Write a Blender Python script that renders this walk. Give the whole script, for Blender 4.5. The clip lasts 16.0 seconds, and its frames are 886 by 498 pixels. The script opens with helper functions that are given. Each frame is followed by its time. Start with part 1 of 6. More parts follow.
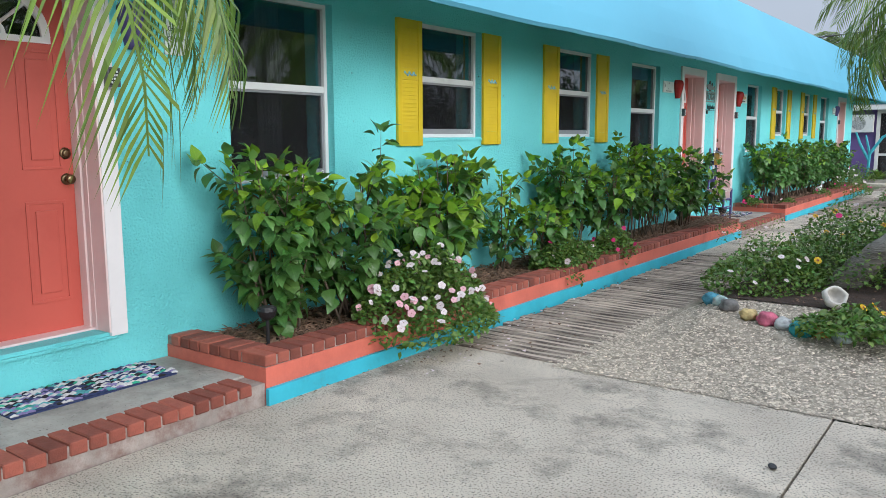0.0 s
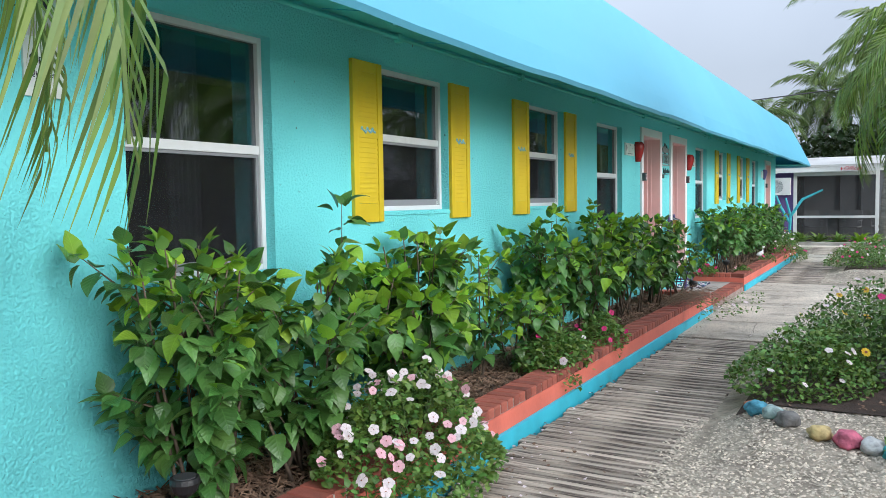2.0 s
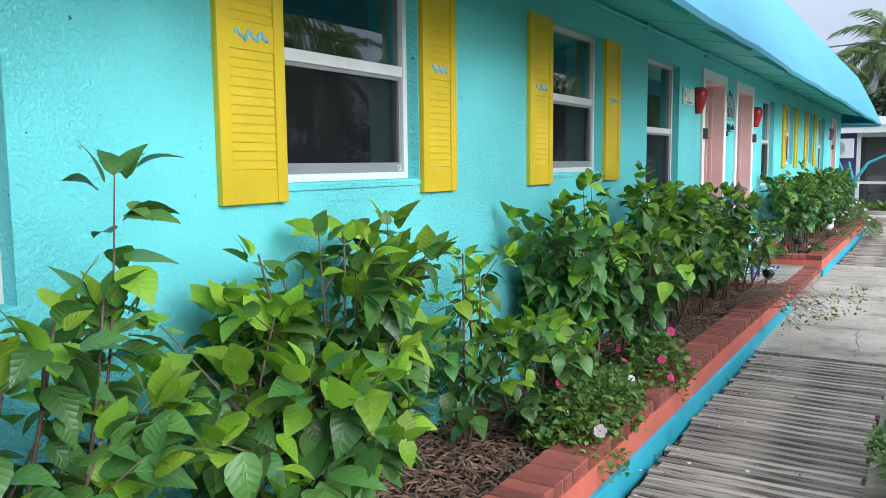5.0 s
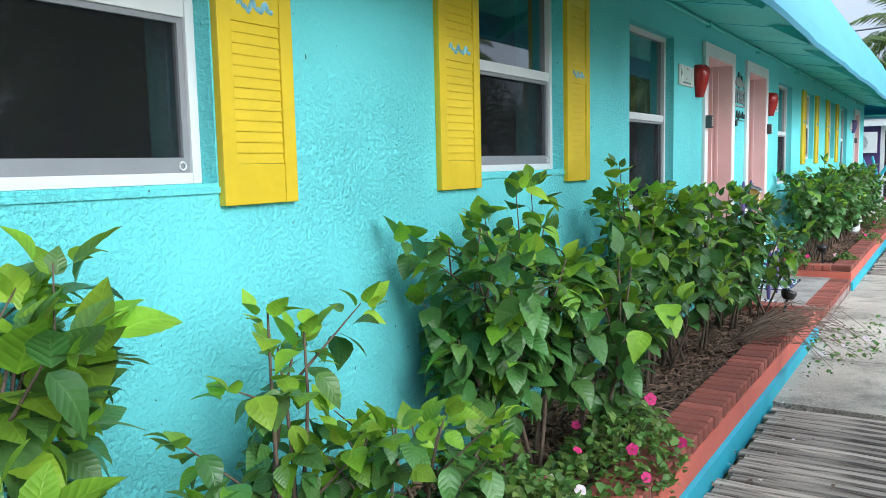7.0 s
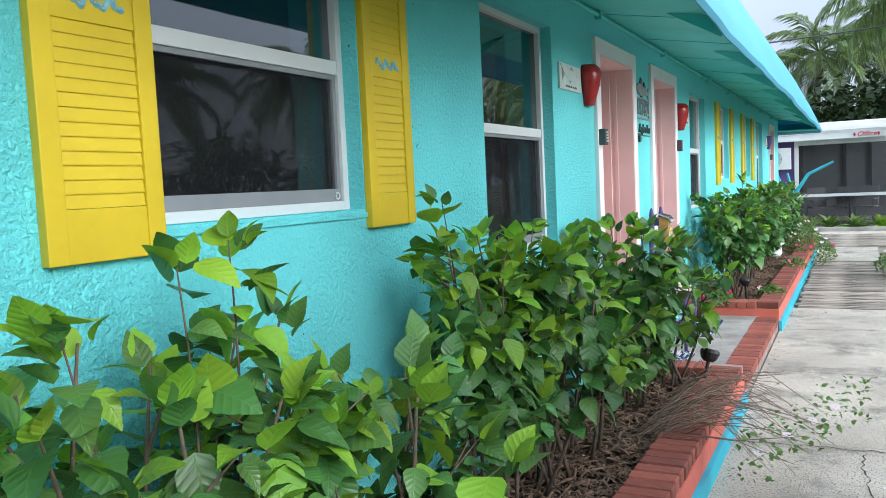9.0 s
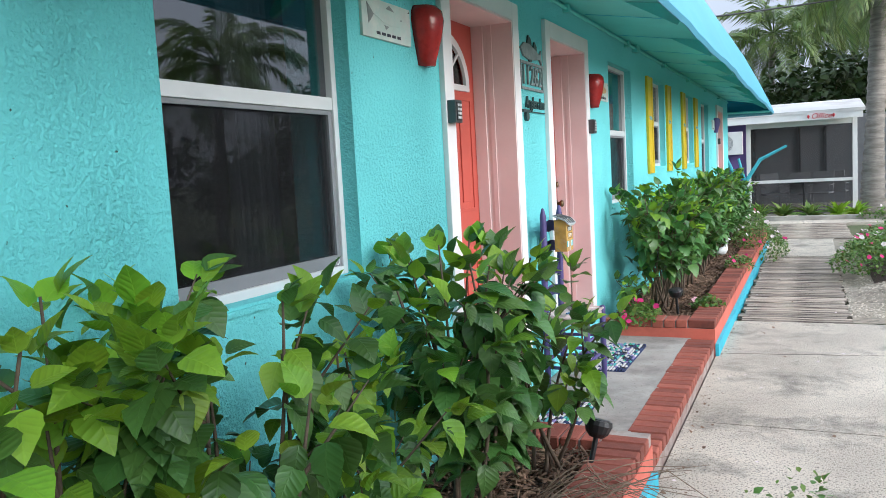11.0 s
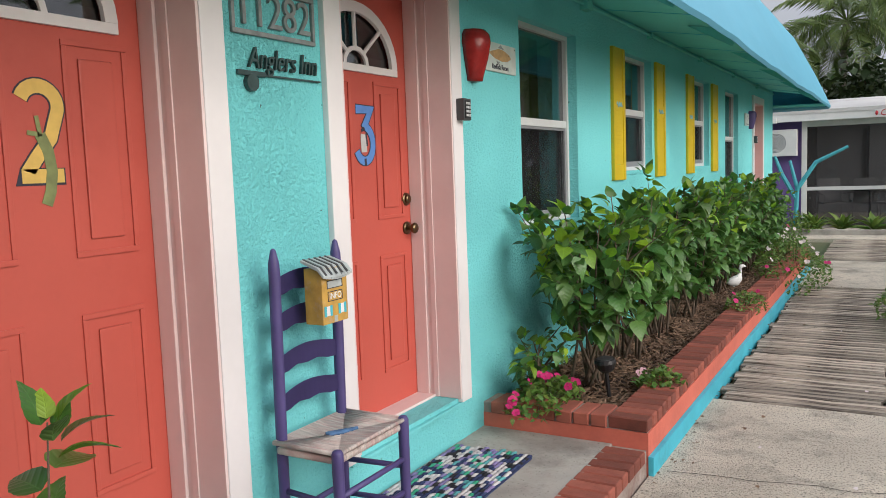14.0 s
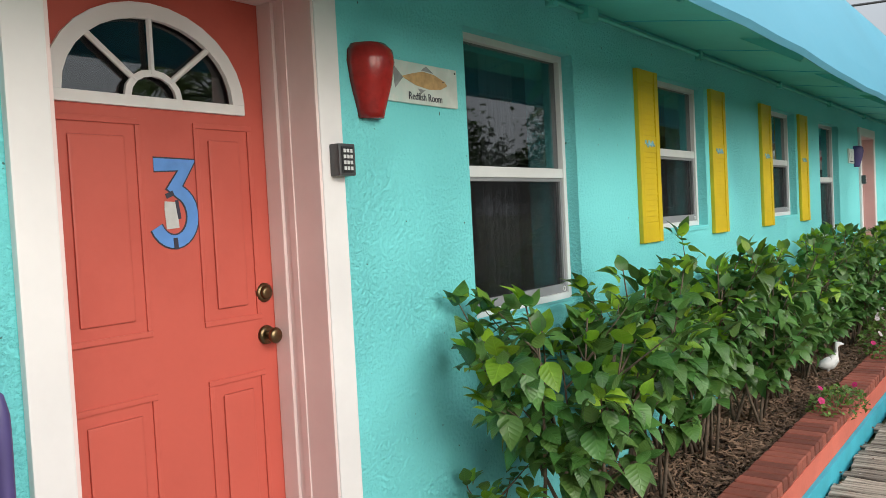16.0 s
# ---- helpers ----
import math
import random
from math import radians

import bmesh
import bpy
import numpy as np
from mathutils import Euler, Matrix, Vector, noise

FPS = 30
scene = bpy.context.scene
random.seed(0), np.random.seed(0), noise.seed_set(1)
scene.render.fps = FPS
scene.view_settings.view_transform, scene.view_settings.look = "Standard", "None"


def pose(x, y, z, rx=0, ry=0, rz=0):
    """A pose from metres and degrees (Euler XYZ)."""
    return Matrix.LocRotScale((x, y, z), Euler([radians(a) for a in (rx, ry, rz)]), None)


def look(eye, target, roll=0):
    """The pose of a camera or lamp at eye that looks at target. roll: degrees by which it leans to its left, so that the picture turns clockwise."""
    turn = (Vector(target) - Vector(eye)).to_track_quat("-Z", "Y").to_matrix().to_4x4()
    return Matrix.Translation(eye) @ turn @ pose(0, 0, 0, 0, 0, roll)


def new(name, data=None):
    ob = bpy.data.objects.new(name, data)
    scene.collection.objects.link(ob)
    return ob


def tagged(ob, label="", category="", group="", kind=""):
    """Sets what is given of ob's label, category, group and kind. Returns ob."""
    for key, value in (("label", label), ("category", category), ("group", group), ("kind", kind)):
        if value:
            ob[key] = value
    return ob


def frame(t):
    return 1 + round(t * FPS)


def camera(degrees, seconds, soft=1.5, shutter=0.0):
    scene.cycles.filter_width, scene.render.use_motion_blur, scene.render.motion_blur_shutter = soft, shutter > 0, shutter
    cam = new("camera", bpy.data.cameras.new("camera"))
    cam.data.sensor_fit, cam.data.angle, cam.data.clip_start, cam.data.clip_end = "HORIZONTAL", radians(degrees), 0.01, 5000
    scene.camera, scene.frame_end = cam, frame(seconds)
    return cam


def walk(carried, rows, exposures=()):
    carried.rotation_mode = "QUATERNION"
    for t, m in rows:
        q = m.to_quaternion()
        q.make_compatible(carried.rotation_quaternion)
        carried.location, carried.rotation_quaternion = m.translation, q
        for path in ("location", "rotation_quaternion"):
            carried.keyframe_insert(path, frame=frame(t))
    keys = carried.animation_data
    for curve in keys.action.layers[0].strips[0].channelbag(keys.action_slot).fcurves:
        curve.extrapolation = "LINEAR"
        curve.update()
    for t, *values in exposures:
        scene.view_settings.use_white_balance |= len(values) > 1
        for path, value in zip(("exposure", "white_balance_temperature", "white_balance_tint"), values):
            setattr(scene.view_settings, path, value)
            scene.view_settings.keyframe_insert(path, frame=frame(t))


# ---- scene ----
cam = camera(58.4, 16.0, soft=0.6)
PATH = [
    (0, (0.103, -0.04, 1.509), (-1.066, 1.558, 1.228), -0.2),
    (0.5, (-0.176, 0.175, 1.54), (-1.264, 1.835, 1.295), -0.3),
    (1, (-0.519, 0.42, 1.545), (-1.556, 2.119, 1.351), -0.4),
    (1.5, (-0.844, 0.658, 1.563), (-1.848, 2.381, 1.415), -0.6),
    (2, (-1.153, 0.988, 1.558), (-2.137, 2.726, 1.439), -0.9),
    (2.5, (-1.486, 1.291, 1.543), (-2.46, 3.034, 1.432), -1.1),
    (3, (-1.705, 1.657, 1.541), (-2.682, 3.398, 1.416), -1.1),
    (5.5, (-2.138, 3.587, 1.578), (-3.19, 5.272, 1.342), -0.6),
    (6, (-2.232, 3.983, 1.574), (-3.274, 5.672, 1.327), -0.8),
    (6.5, (-2.227, 4.398, 1.572), (-3.282, 6.08, 1.337), -1.2),
    (7, (-2.332, 4.816, 1.539), (-3.408, 6.488, 1.328), -1.3),
    (7.5, (-2.437, 5.226, 1.555), (-3.54, 6.885, 1.376), -1.7),
    (8, (-2.472, 5.644, 1.579), (-3.599, 7.288, 1.414), -1.3),
    (8.5, (-2.535, 6.079, 1.568), (-3.572, 7.782, 1.417), -1.9),
    (9, (-2.592, 6.529, 1.567), (-3.517, 8.296, 1.411), -2.7),
    (9.5, (-2.585, 6.984, 1.563), (-3.44, 8.785, 1.398), -3.0),
    (12, (-2.532, 9.283, 1.575), (-3.376, 11.085, 1.374), -3.2),
    (12.5, (-2.406, 9.717, 1.573), (-3.279, 11.506, 1.382), -2.9),
    (13, (-2.364, 10.172, 1.55), (-3.268, 11.946, 1.361), -2.6),
    (13.5, (-2.291, 10.614, 1.523), (-3.234, 12.367, 1.328), -2.2),
    (14, (-2.212, 11.044, 1.56), (-3.204, 12.769, 1.363), -2.1),
    (14.5, (-2.229, 11.495, 1.564), (-3.278, 13.188, 1.38), -2.1),
    (15, (-2.201, 11.866, 1.546), (-3.306, 13.526, 1.394), -2.6),
    (15.5, (-2.156, 12.286, 1.598), (-3.32, 13.909, 1.486), -3.0),
    (16, (-2.216, 12.693, 1.65), (-3.433, 14.278, 1.571), -3.0),
]
walk(cam, [(t, look(eye, target, roll)) for t, eye, target, roll in PATH],
     exposures=((0, 1.08, 5900, 10), (2.5, 1.36, 5850, 9), (5.5, 1.44, 5700, 8), (7, 1.56, 5650, 7), (9.5, 1.6, 5650, 7), (12, 1.32, 6050, 13), (13.5, 1.0, 6400, 14), (14.5, 0.9, 6600, 13), (16, 1.0, 6550, 8)))

# ---- light: a bright overcast sky ----
world = bpy.data.worlds.new("overcast_sky")
scene.world = world
world.use_nodes = True
wn, wl = world.node_tree.nodes, world.node_tree.links
bg = wn["Background"]
sky = wn.new("ShaderNodeTexSky")
sky.sky_type, sky.sun_disc = "NISHITA", False
SUN_EL, SUN_AZ = radians(15), radians(105)
sky.sun_elevation, sky.sun_rotation = SUN_EL, SUN_AZ
sky.dust_density, sky.air_density = 4.0, 1.0
cloud_noise = wn.new("ShaderNodeTexNoise")
cloud_noise.inputs["Scale"].default_value = 2.2
cloud_noise.inputs["Detail"].default_value = 5
cloud_ramp = wn.new("ShaderNodeValToRGB")
cloud_ramp.color_ramp.elements[0].position, cloud_ramp.color_ramp.elements[0].color = 0.3, (2.75, 2.92, 3.25, 1)
cloud_ramp.color_ramp.elements[1].position, cloud_ramp.color_ramp.elements[1].color = 0.7, (3.3, 3.45, 3.72, 1)
mixsky = wn.new("ShaderNodeMix")
mixsky.data_type = "RGBA"
mixsky.inputs["Factor"].default_value = 0.86
coord = wn.new("ShaderNodeTexCoord")
wl.new(coord.outputs["Generated"], cloud_noise.inputs["Vector"])
wl.new(cloud_noise.outputs["Fac"], cloud_ramp.inputs["Fac"])
wl.new(sky.outputs["Color"], mixsky.inputs["A"])
# an overcast dome is well over twice brighter overhead than at the horizon
sep = wn.new("ShaderNodeSeparateXYZ")
wl.new(coord.outputs["Generated"], sep.inputs["Vector"])
lift = wn.new("ShaderNodeMapRange")
lift.inputs["From Min"].default_value, lift.inputs["From Max"].default_value = 0.15, 1.0
lift.inputs["To Min"].default_value, lift.inputs["To Max"].default_value = 0.9, 2.5
wl.new(sep.outputs["Z"], lift.inputs["Value"])
scaled = wn.new("ShaderNodeVectorMath")
scaled.operation = "SCALE"
wl.new(cloud_ramp.outputs["Color"], scaled.inputs[0])
wl.new(lift.outputs["Result"], scaled.inputs["Scale"])
wl.new(scaled.outputs["Vector"], mixsky.inputs["B"])
wl.new(mixsky.outputs["Result"], bg.inputs["Color"])
bg.inputs["Strength"].default_value = 0.1
sun = new("sun", bpy.data.lights.new("sun", "SUN"))
sun.data.energy, sun.data.angle, sun.data.color = 2.45, radians(55), (1.0, 0.96, 0.9)
sun.matrix_world = look((0, 0, 0), (-math.sin(SUN_AZ) * math.cos(SUN_EL), -math.cos(SUN_AZ) * math.cos(SUN_EL), -math.sin(SUN_EL)))

# ---- small helpers ----
def box_into(bm, x0, x1, y0, y1, z0, z1, bevel=0.0):
    r = bmesh.ops.create_cube(bm, size=1.0)
    vs = r["verts"]
    bmesh.ops.scale(bm, vec=(x1 - x0, y1 - y0, z1 - z0), verts=vs)
    bmesh.ops.translate(bm, vec=((x0 + x1) / 2, (y0 + y1) / 2, (z0 + z1) / 2), verts=vs)
    if bevel:
        es = list({e for v in vs for e in v.link_edges})
        bmesh.ops.bevel(bm, geom=es, offset=bevel, segments=2, affect="EDGES", profile=0.7)
    return bm


def box(x0, x1, y0, y1, z0, z1, bevel=0.0):
    return box_into(bmesh.new(), x0, x1, y0, y1, z0, z1, bevel)


def tube_into(bm, pts, radii, sides=8, cap=True):
    """A round bar through pts, with a radius at each."""
    rings = []
    pts = [Vector(p) for p in pts]
    up = Vector((0.13, 0.21, 0.97))
    for i, p in enumerate(pts):
        d = (pts[min(i + 1, len(pts) - 1)] - pts[max(i - 1, 0)]).normalized()
        a = d.cross(up)
        if a.length < 0.1:
            a = d.cross(Vector((1, 0, 0)))
        a.normalize()
        b = d.cross(a)
        r = radii[i] if hasattr(radii, "__len__") else radii
        rings.append([bm.verts.new(p + a * (r * math.cos(2 * math.pi * k / sides)) + b * (r * math.sin(2 * math.pi * k / sides))) for k in range(sides)])
    for r0, r1 in zip(rings, rings[1:]):
        for k in range(sides):
            bm.faces.new((r0[k], r0[(k + 1) % sides], r1[(k + 1) % sides], r1[k]))
    if cap:
        bm.faces.new(list(reversed(rings[0])))
        bm.faces.new(rings[-1])
    return bm


def tube(pts, radii, sides=8):
    return tube_into(bmesh.new(), pts, radii, sides)


def prism_into(bm, outline, axis, lo, hi):
    """A flat outline (list of 2D points) drawn out along an axis. axis x: points are (y, z); y: (x, z); z: (x, y)."""
    def at(p, v):
        return (v, p[0], p[1]) if axis == "x" else (p[0], v, p[1]) if axis == "y" else (p[0], p[1], v)
    a = [bm.verts.new(at(p, lo)) for p in outline]
    b = [bm.verts.new(at(p, hi)) for p in outline]
    bm.faces.new(list(reversed(a)))
    bm.faces.new(b)
    n = len(a)
    for i in range(n):
        bm.faces.new((a[i], a[(i + 1) % n], b[(i + 1) % n], b[i]))
    return bm


def prism(outline, axis, lo, hi):
    return prism_into(bmesh.new(), outline, axis, lo, hi)


def finish(bm, name, material, smooth=False, fix=True):
    if fix:
        bmesh.ops.recalc_face_normals(bm, faces=bm.faces)
    me = bpy.data.meshes.new(name)
    bm.to_mesh(me)
    bm.free()
    if material:
        me.materials.append(material)
    if smooth:
        me.polygons.foreach_set("use_smooth", [True] * len(me.polygons))
        me.update()
    return me


def part(name, bm, material, parent, label="", smooth=False):
    ob = new(name, finish(bm, name, material, smooth))
    ob.parent = parent
    if label:
        tagged(ob, label)
    return ob


def thing(name, label, category, at=(0, 0, 0), group="", kind=""):
    ob = new(name)
    ob.location = at
    ob.empty_display_size = 0.1
    return tagged(ob, label, category, group, kind)


def solid(name, bm, material, label, category, group="", kind="", smooth=False):
    return tagged(new(name, finish(bm, name, material, smooth)), label, category, group, kind)


# ---- materials ----
def shade(name, base, rough=0.7, vary=0.12, scale=6.0, fine=60.0, bump=0.15, bump_dist=0.004, metal=0.0, tint=None, rand="", hue=0.0,
          spec=0.5, trans=0.0, stain=None, stain_at=0.6, stain_soft=0.12, stain_scale=1.5, stretch=(1, 1, 1), speck=None, speck_at=0.66, speck_scale=140):
    """A painted or natural surface: two scales of colour change, grain in relief, and optional stains."""
    m = bpy.data.materials.new(name)
    m.use_nodes = True
    n, l = m.node_tree.nodes, m.node_tree.links
    p = n["Principled BSDF"]
    p.inputs["Roughness"].default_value = rough
    p.inputs["Metallic"].default_value = metal
    p.inputs["Specular IOR Level"].default_value = spec
    co = n.new("ShaderNodeTexCoord")
    mp = n.new("ShaderNodeMapping")
    mp.inputs["Scale"].default_value = stretch
    l.new(co.outputs["Object"], mp.inputs["Vector"])
    big = n.new("ShaderNodeTexNoise")
    big.inputs["Scale"].default_value = scale
    big.inputs["Detail"].default_value = 4
    l.new(mp.outputs["Vector"], big.inputs["Vector"])
    small = n.new("ShaderNodeTexNoise")
    small.inputs["Scale"].default_value = fine
    small.inputs["Detail"].default_value = 3
    l.new(mp.outputs["Vector"], small.inputs["Vector"])
    mix1 = n.new("ShaderNodeMix")
    mix1.data_type = "RGBA"
    t = tint or tuple(c * (1 - 2 * vary) for c in base)
    mix1.inputs["A"].default_value = (*base, 1)
    mix1.inputs["B"].default_value = (*t, 1)
    add = n.new("ShaderNodeMath")
    add.operation = "MULTIPLY_ADD"
    add.inputs[1].default_value = 0.35
    l.new(small.outputs["Fac"], add.inputs[0])
    mr = n.new("ShaderNodeMapRange")
    mr.inputs["From Min"].default_value, mr.inputs["From Max"].default_value = 0.3, 0.75
    l.new(big.outputs["Fac"], mr.inputs["Value"])
    l.new(mr.outputs["Result"], add.inputs[2])
    sub = n.new("ShaderNodeMath")
    sub.operation = "SUBTRACT"
    sub.use_clamp = True
    sub.inputs[1].default_value = 0.17
    l.new(add.outputs["Value"], sub.inputs[0])
    l.new(sub.outputs["Value"], mix1.inputs["Factor"])
    out = mix1.outputs["Result"]
    if stain:
        st = n.new("ShaderNodeTexNoise")
        st.inputs["Scale"].default_value = stain_scale
        st.inputs["Detail"].default_value = 7
        st.inputs["Roughness"].default_value = 0.74
        l.new(mp.outputs["Vector"], st.inputs["Vector"])
        smr = n.new("ShaderNodeMapRange")
        smr.inputs["From Min"].default_value, smr.inputs["From Max"].default_value = stain_at - stain_soft, stain_at + stain_soft
        l.new(st.outputs["Fac"], smr.inputs["Value"])
        mix2 = n.new("ShaderNodeMix")
        mix2.data_type = "RGBA"
        mix2.inputs["B"].default_value = (*stain, 1)
        l.new(smr.outputs["Result"], mix2.inputs["Factor"])
        l.new(out, mix2.inputs["A"])
        out = mix2.outputs["Result"]
    if speck:
        sk = n.new("ShaderNodeTexNoise")
        sk.inputs["Scale"].default_value, sk.inputs["Detail"].default_value = speck_scale, 2
        l.new(mp.outputs["Vector"], sk.inputs["Vector"])
        kmr = n.new("ShaderNodeMapRange")
        kmr.inputs["From Min"].default_value, kmr.inputs["From Max"].default_value = speck_at, speck_at + 0.05
        kmr.inputs["To Max"].default_value = 0.8
        l.new(sk.outputs["Fac"], kmr.inputs["Value"])
        mix3 = n.new("ShaderNodeMix")
        mix3.data_type = "RGBA"
        mix3.inputs["B"].default_value = (*speck, 1)
        l.new(kmr.outputs["Result"], mix3.inputs["Factor"])
        l.new(out, mix3.inputs["A"])
        out = mix3.outputs["Result"]
    if rand:
        if rand == "object":
            ri = n.new("ShaderNodeObjectInfo").outputs["Random"]
        else:
            ri = n.new("ShaderNodeNewGeometry").outputs["Random Per Island"]
        hsv = n.new("ShaderNodeHueSaturation")
        vmr = n.new("ShaderNodeMapRange")
        vmr.inputs["To Min"].default_value, vmr.inputs["To Max"].default_value = 0.62, 1.3
        l.new(ri, vmr.inputs["Value"])
        l.new(vmr.outputs["Result"], hsv.inputs["Value"])
        if hue:
            wn1 = n.new("ShaderNodeTexWhiteNoise")
            wn1.noise_dimensions = "1D"
            l.new(ri, wn1.inputs["W"])
            hmr = n.new("ShaderNodeMapRange")
            hmr.inputs["To Min"].default_value, hmr.inputs["To Max"].default_value = 0.5 - hue, 0.5 + hue
            l.new(wn1.outputs["Value"], hmr.inputs["Value"])
            l.new(hmr.outputs["Result"], hsv.inputs["Hue"])
        l.new(out, hsv.inputs["Color"])
        out = hsv.outputs["Color"]
    l.new(out, p.inputs["Base Color"])
    if bump:
        b = n.new("ShaderNodeBump")
        b.inputs["Strength"].default_value = bump
        b.inputs["Distance"].default_value = bump_dist
        l.new(small.outputs["Fac"], b.inputs["Height"])
        l.new(b.outputs["Normal"], p.inputs["Normal"])
    if trans:
        tr = n.new("ShaderNodeBsdfTranslucent")
        l.new(out, tr.inputs["Color"])
        ms = n.new("ShaderNodeMixShader")
        ms.inputs["Fac"].default_value = trans
        l.new(p.outputs["BSDF"], ms.inputs[1])
        l.new(tr.outputs["BSDF"], ms.inputs[2])
        l.new(ms.outputs["Shader"], n["Material Output"].inputs["Surface"])
    return m


def stucco(name, base, tint, strength=0.9):
    """Sprayed stucco under paint: blobs and pits in relief, dark dots in the colour for shaded pinholes."""
    m = shade(name, base, rough=0.75, tint=tint, scale=0.8, fine=90, bump=0)
    n, l = m.node_tree.nodes, m.node_tree.links
    p = n["Principled BSDF"]
    co = n.new("ShaderNodeTexCoord")
    a = n.new("ShaderNodeTexNoise")
    a.inputs["Scale"].default_value, a.inputs["Detail"].default_value, a.inputs["Roughness"].default_value = 58, 5, 0.6
    v = n.new("ShaderNodeTexVoronoi")
    v.inputs["Scale"].default_value = 42
    patch = n.new("ShaderNodeTexNoise")
    patch.inputs["Scale"].default_value = 1.3
    for node in (a, v, patch):
        l.new(co.outputs["Object"], node.inputs["Vector"])
    mr = n.new("ShaderNodeMapRange")
    mr.inputs["From Min"].default_value, mr.inputs["From Max"].default_value = 0.42, 0.62
    l.new(a.outputs["Fac"], mr.inputs["Value"])
    mul = n.new("ShaderNodeMath")
    mul.operation = "MULTIPLY_ADD"
    mul.inputs[1].default_value = 0.35
    l.new(v.outputs["Distance"], mul.inputs[0])
    l.new(mr.outputs["Result"], mul.inputs[2])
    pm = n.new("ShaderNodeMapRange")
    pm.inputs["From Min"].default_value, pm.inputs["From Max"].default_value = 0.3, 0.7
    pm.inputs["To Min"].default_value, pm.inputs["To Max"].default_value = 0.35 * strength, strength
    l.new(patch.outputs["Fac"], pm.inputs["Value"])
    b = n.new("ShaderNodeBump")
    b.inputs["Distance"].default_value = 0.009
    l.new(pm.outputs["Result"], b.inputs["Strength"])
    l.new(mul.outputs["Value"], b.inputs["Height"])
    l.new(b.outputs["Normal"], p.inputs["Normal"])
    # pinholes as dark teal dots: the shade inside them is put into the colour
    pit = n.new("ShaderNodeTexNoise")
    pit.inputs["Scale"].default_value, pit.inputs["Detail"].default_value = 34, 2
    l.new(co.outputs["Object"], pit.inputs["Vector"])
    pr = n.new("ShaderNodeMapRange")
    pr.inputs["From Min"].default_value, pr.inputs["From Max"].default_value = 0.745, 0.79
    l.new(pit.outputs["Fac"], pr.inputs["Value"])
    old = p.inputs["Base Color"].links[0].from_socket
    mx = n.new("ShaderNodeMix")
    mx.data_type = "RGBA"
    mx.inputs["B"].default_value = (0.05, 0.13, 0.12, 1)
    l.new(pr.outputs["Result"], mx.inputs["Factor"])
    l.new(old, mx.inputs["A"])
    l.new(mx.outputs["Result"], p.inputs["Base Color"])
    return m


M_WALL = stucco("turquoise_stucco", (0.185, 0.675, 0.695), (0.155, 0.61, 0.63))
M_SOFFIT = shade("teal_soffit_paint", (0.14, 0.62, 0.57), 0.7, 0.1, 1.2, 40, 0.1, stain=(0.11, 0.50, 0.47), stain_at=0.62)
M_AWNING = shade("sky_blue_awning_metal", (0.10, 0.35, 0.49), 0.55, 0.05, 0.5, 20, 0.05)
M_YELLOW = shade("yellow_shutter_paint", (0.64, 0.465, 0.012), 0.5, 0.1, 3, 50, 0.12, 0.002)
M_CORAL = shade("coral_door_paint", (0.53, 0.095, 0.068), 0.5, 0.07, 1.5, 45, 0.1, 0.002, stain=(0.44, 0.07, 0.05), stain_at=0.64)
M_SALMON = shade("salmon_masonry_paint", (0.68, 0.165, 0.11), 0.75, 0.12, 2.5, 40, 0.35, 0.005, stain=(0.42, 0.10, 0.07), stain_at=0.62)
M_BLUE = shade("blue_plinth_paint", (0.055, 0.47, 0.60), 0.65, 0.12, 3, 40, 0.25, 0.004, stain=(0.06, 0.22, 0.25), stain_at=0.67)
M_BRICK = shade("red_brick", (0.33, 0.092, 0.06), 0.85, 0.2, 9, 130, 0.55, 0.004, rand="object", stain=(0.16, 0.055, 0.04), stain_at=0.63, stain_scale=7)
M_MORTAR = shade("pale_mortar", (0.42, 0.36, 0.32), 0.9, 0.2, 8, 120, 0.6, 0.004, stain=(0.2, 0.12, 0.1), stain_at=0.55, stain_scale=6)
M_TRIM = shade("white_trim_paint", (0.76, 0.73, 0.73), 0.45, 0.05, 3, 35, 0.08, 0.002)
# the jambs are pinker than the white trim
M_JAMB = shade("pale_pink_jamb", (0.76, 0.60, 0.585), 0.45, 0.06, 3, 35, 0.08, 0.002)
M_ALU = shade("white_window_enamel", (0.66, 0.665, 0.67), 0.35, 0.05, 4, 40, 0.05, 0.001, stain=(0.45, 0.44, 0.42), stain_at=0.7)
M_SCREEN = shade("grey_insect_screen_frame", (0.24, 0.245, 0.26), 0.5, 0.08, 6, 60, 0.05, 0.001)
# near black: the darkness of unlit rooms is put into this colour
M_DARKROOM = shade("shade_coloured_plaster", (0.035, 0.035, 0.038), 0.9, 0.1, 2, 30, 0.1)
M_CURTAIN = shade("grey_curtain_cloth", (0.34, 0.35, 0.36), 0.9, 0.1, 5, 80, 0.2)
M_CONC = shade("worn_grey_concrete", (0.72, 0.635, 0.52), 0.92, 0.22, 1.3, 130, 1.0, 0.012, tint=(0.46, 0.40, 0.325), stain=(0.17, 0.15, 0.125), stain_at=0.60, stain_soft=0.10, stain_scale=1.7, speck=(0.12, 0.105, 0.085), speck_at=0.565, speck_scale=90)
M_STOOP = shade("smooth_stoop_concrete", (0.45, 0.42, 0.375), 0.85, 0.18, 3, 90, 0.3, 0.003, stain=(0.20, 0.18, 0.16), stain_at=0.58, stain_scale=2.2, speck=(0.12, 0.11, 0.10), speck_at=0.66, speck_scale=80)
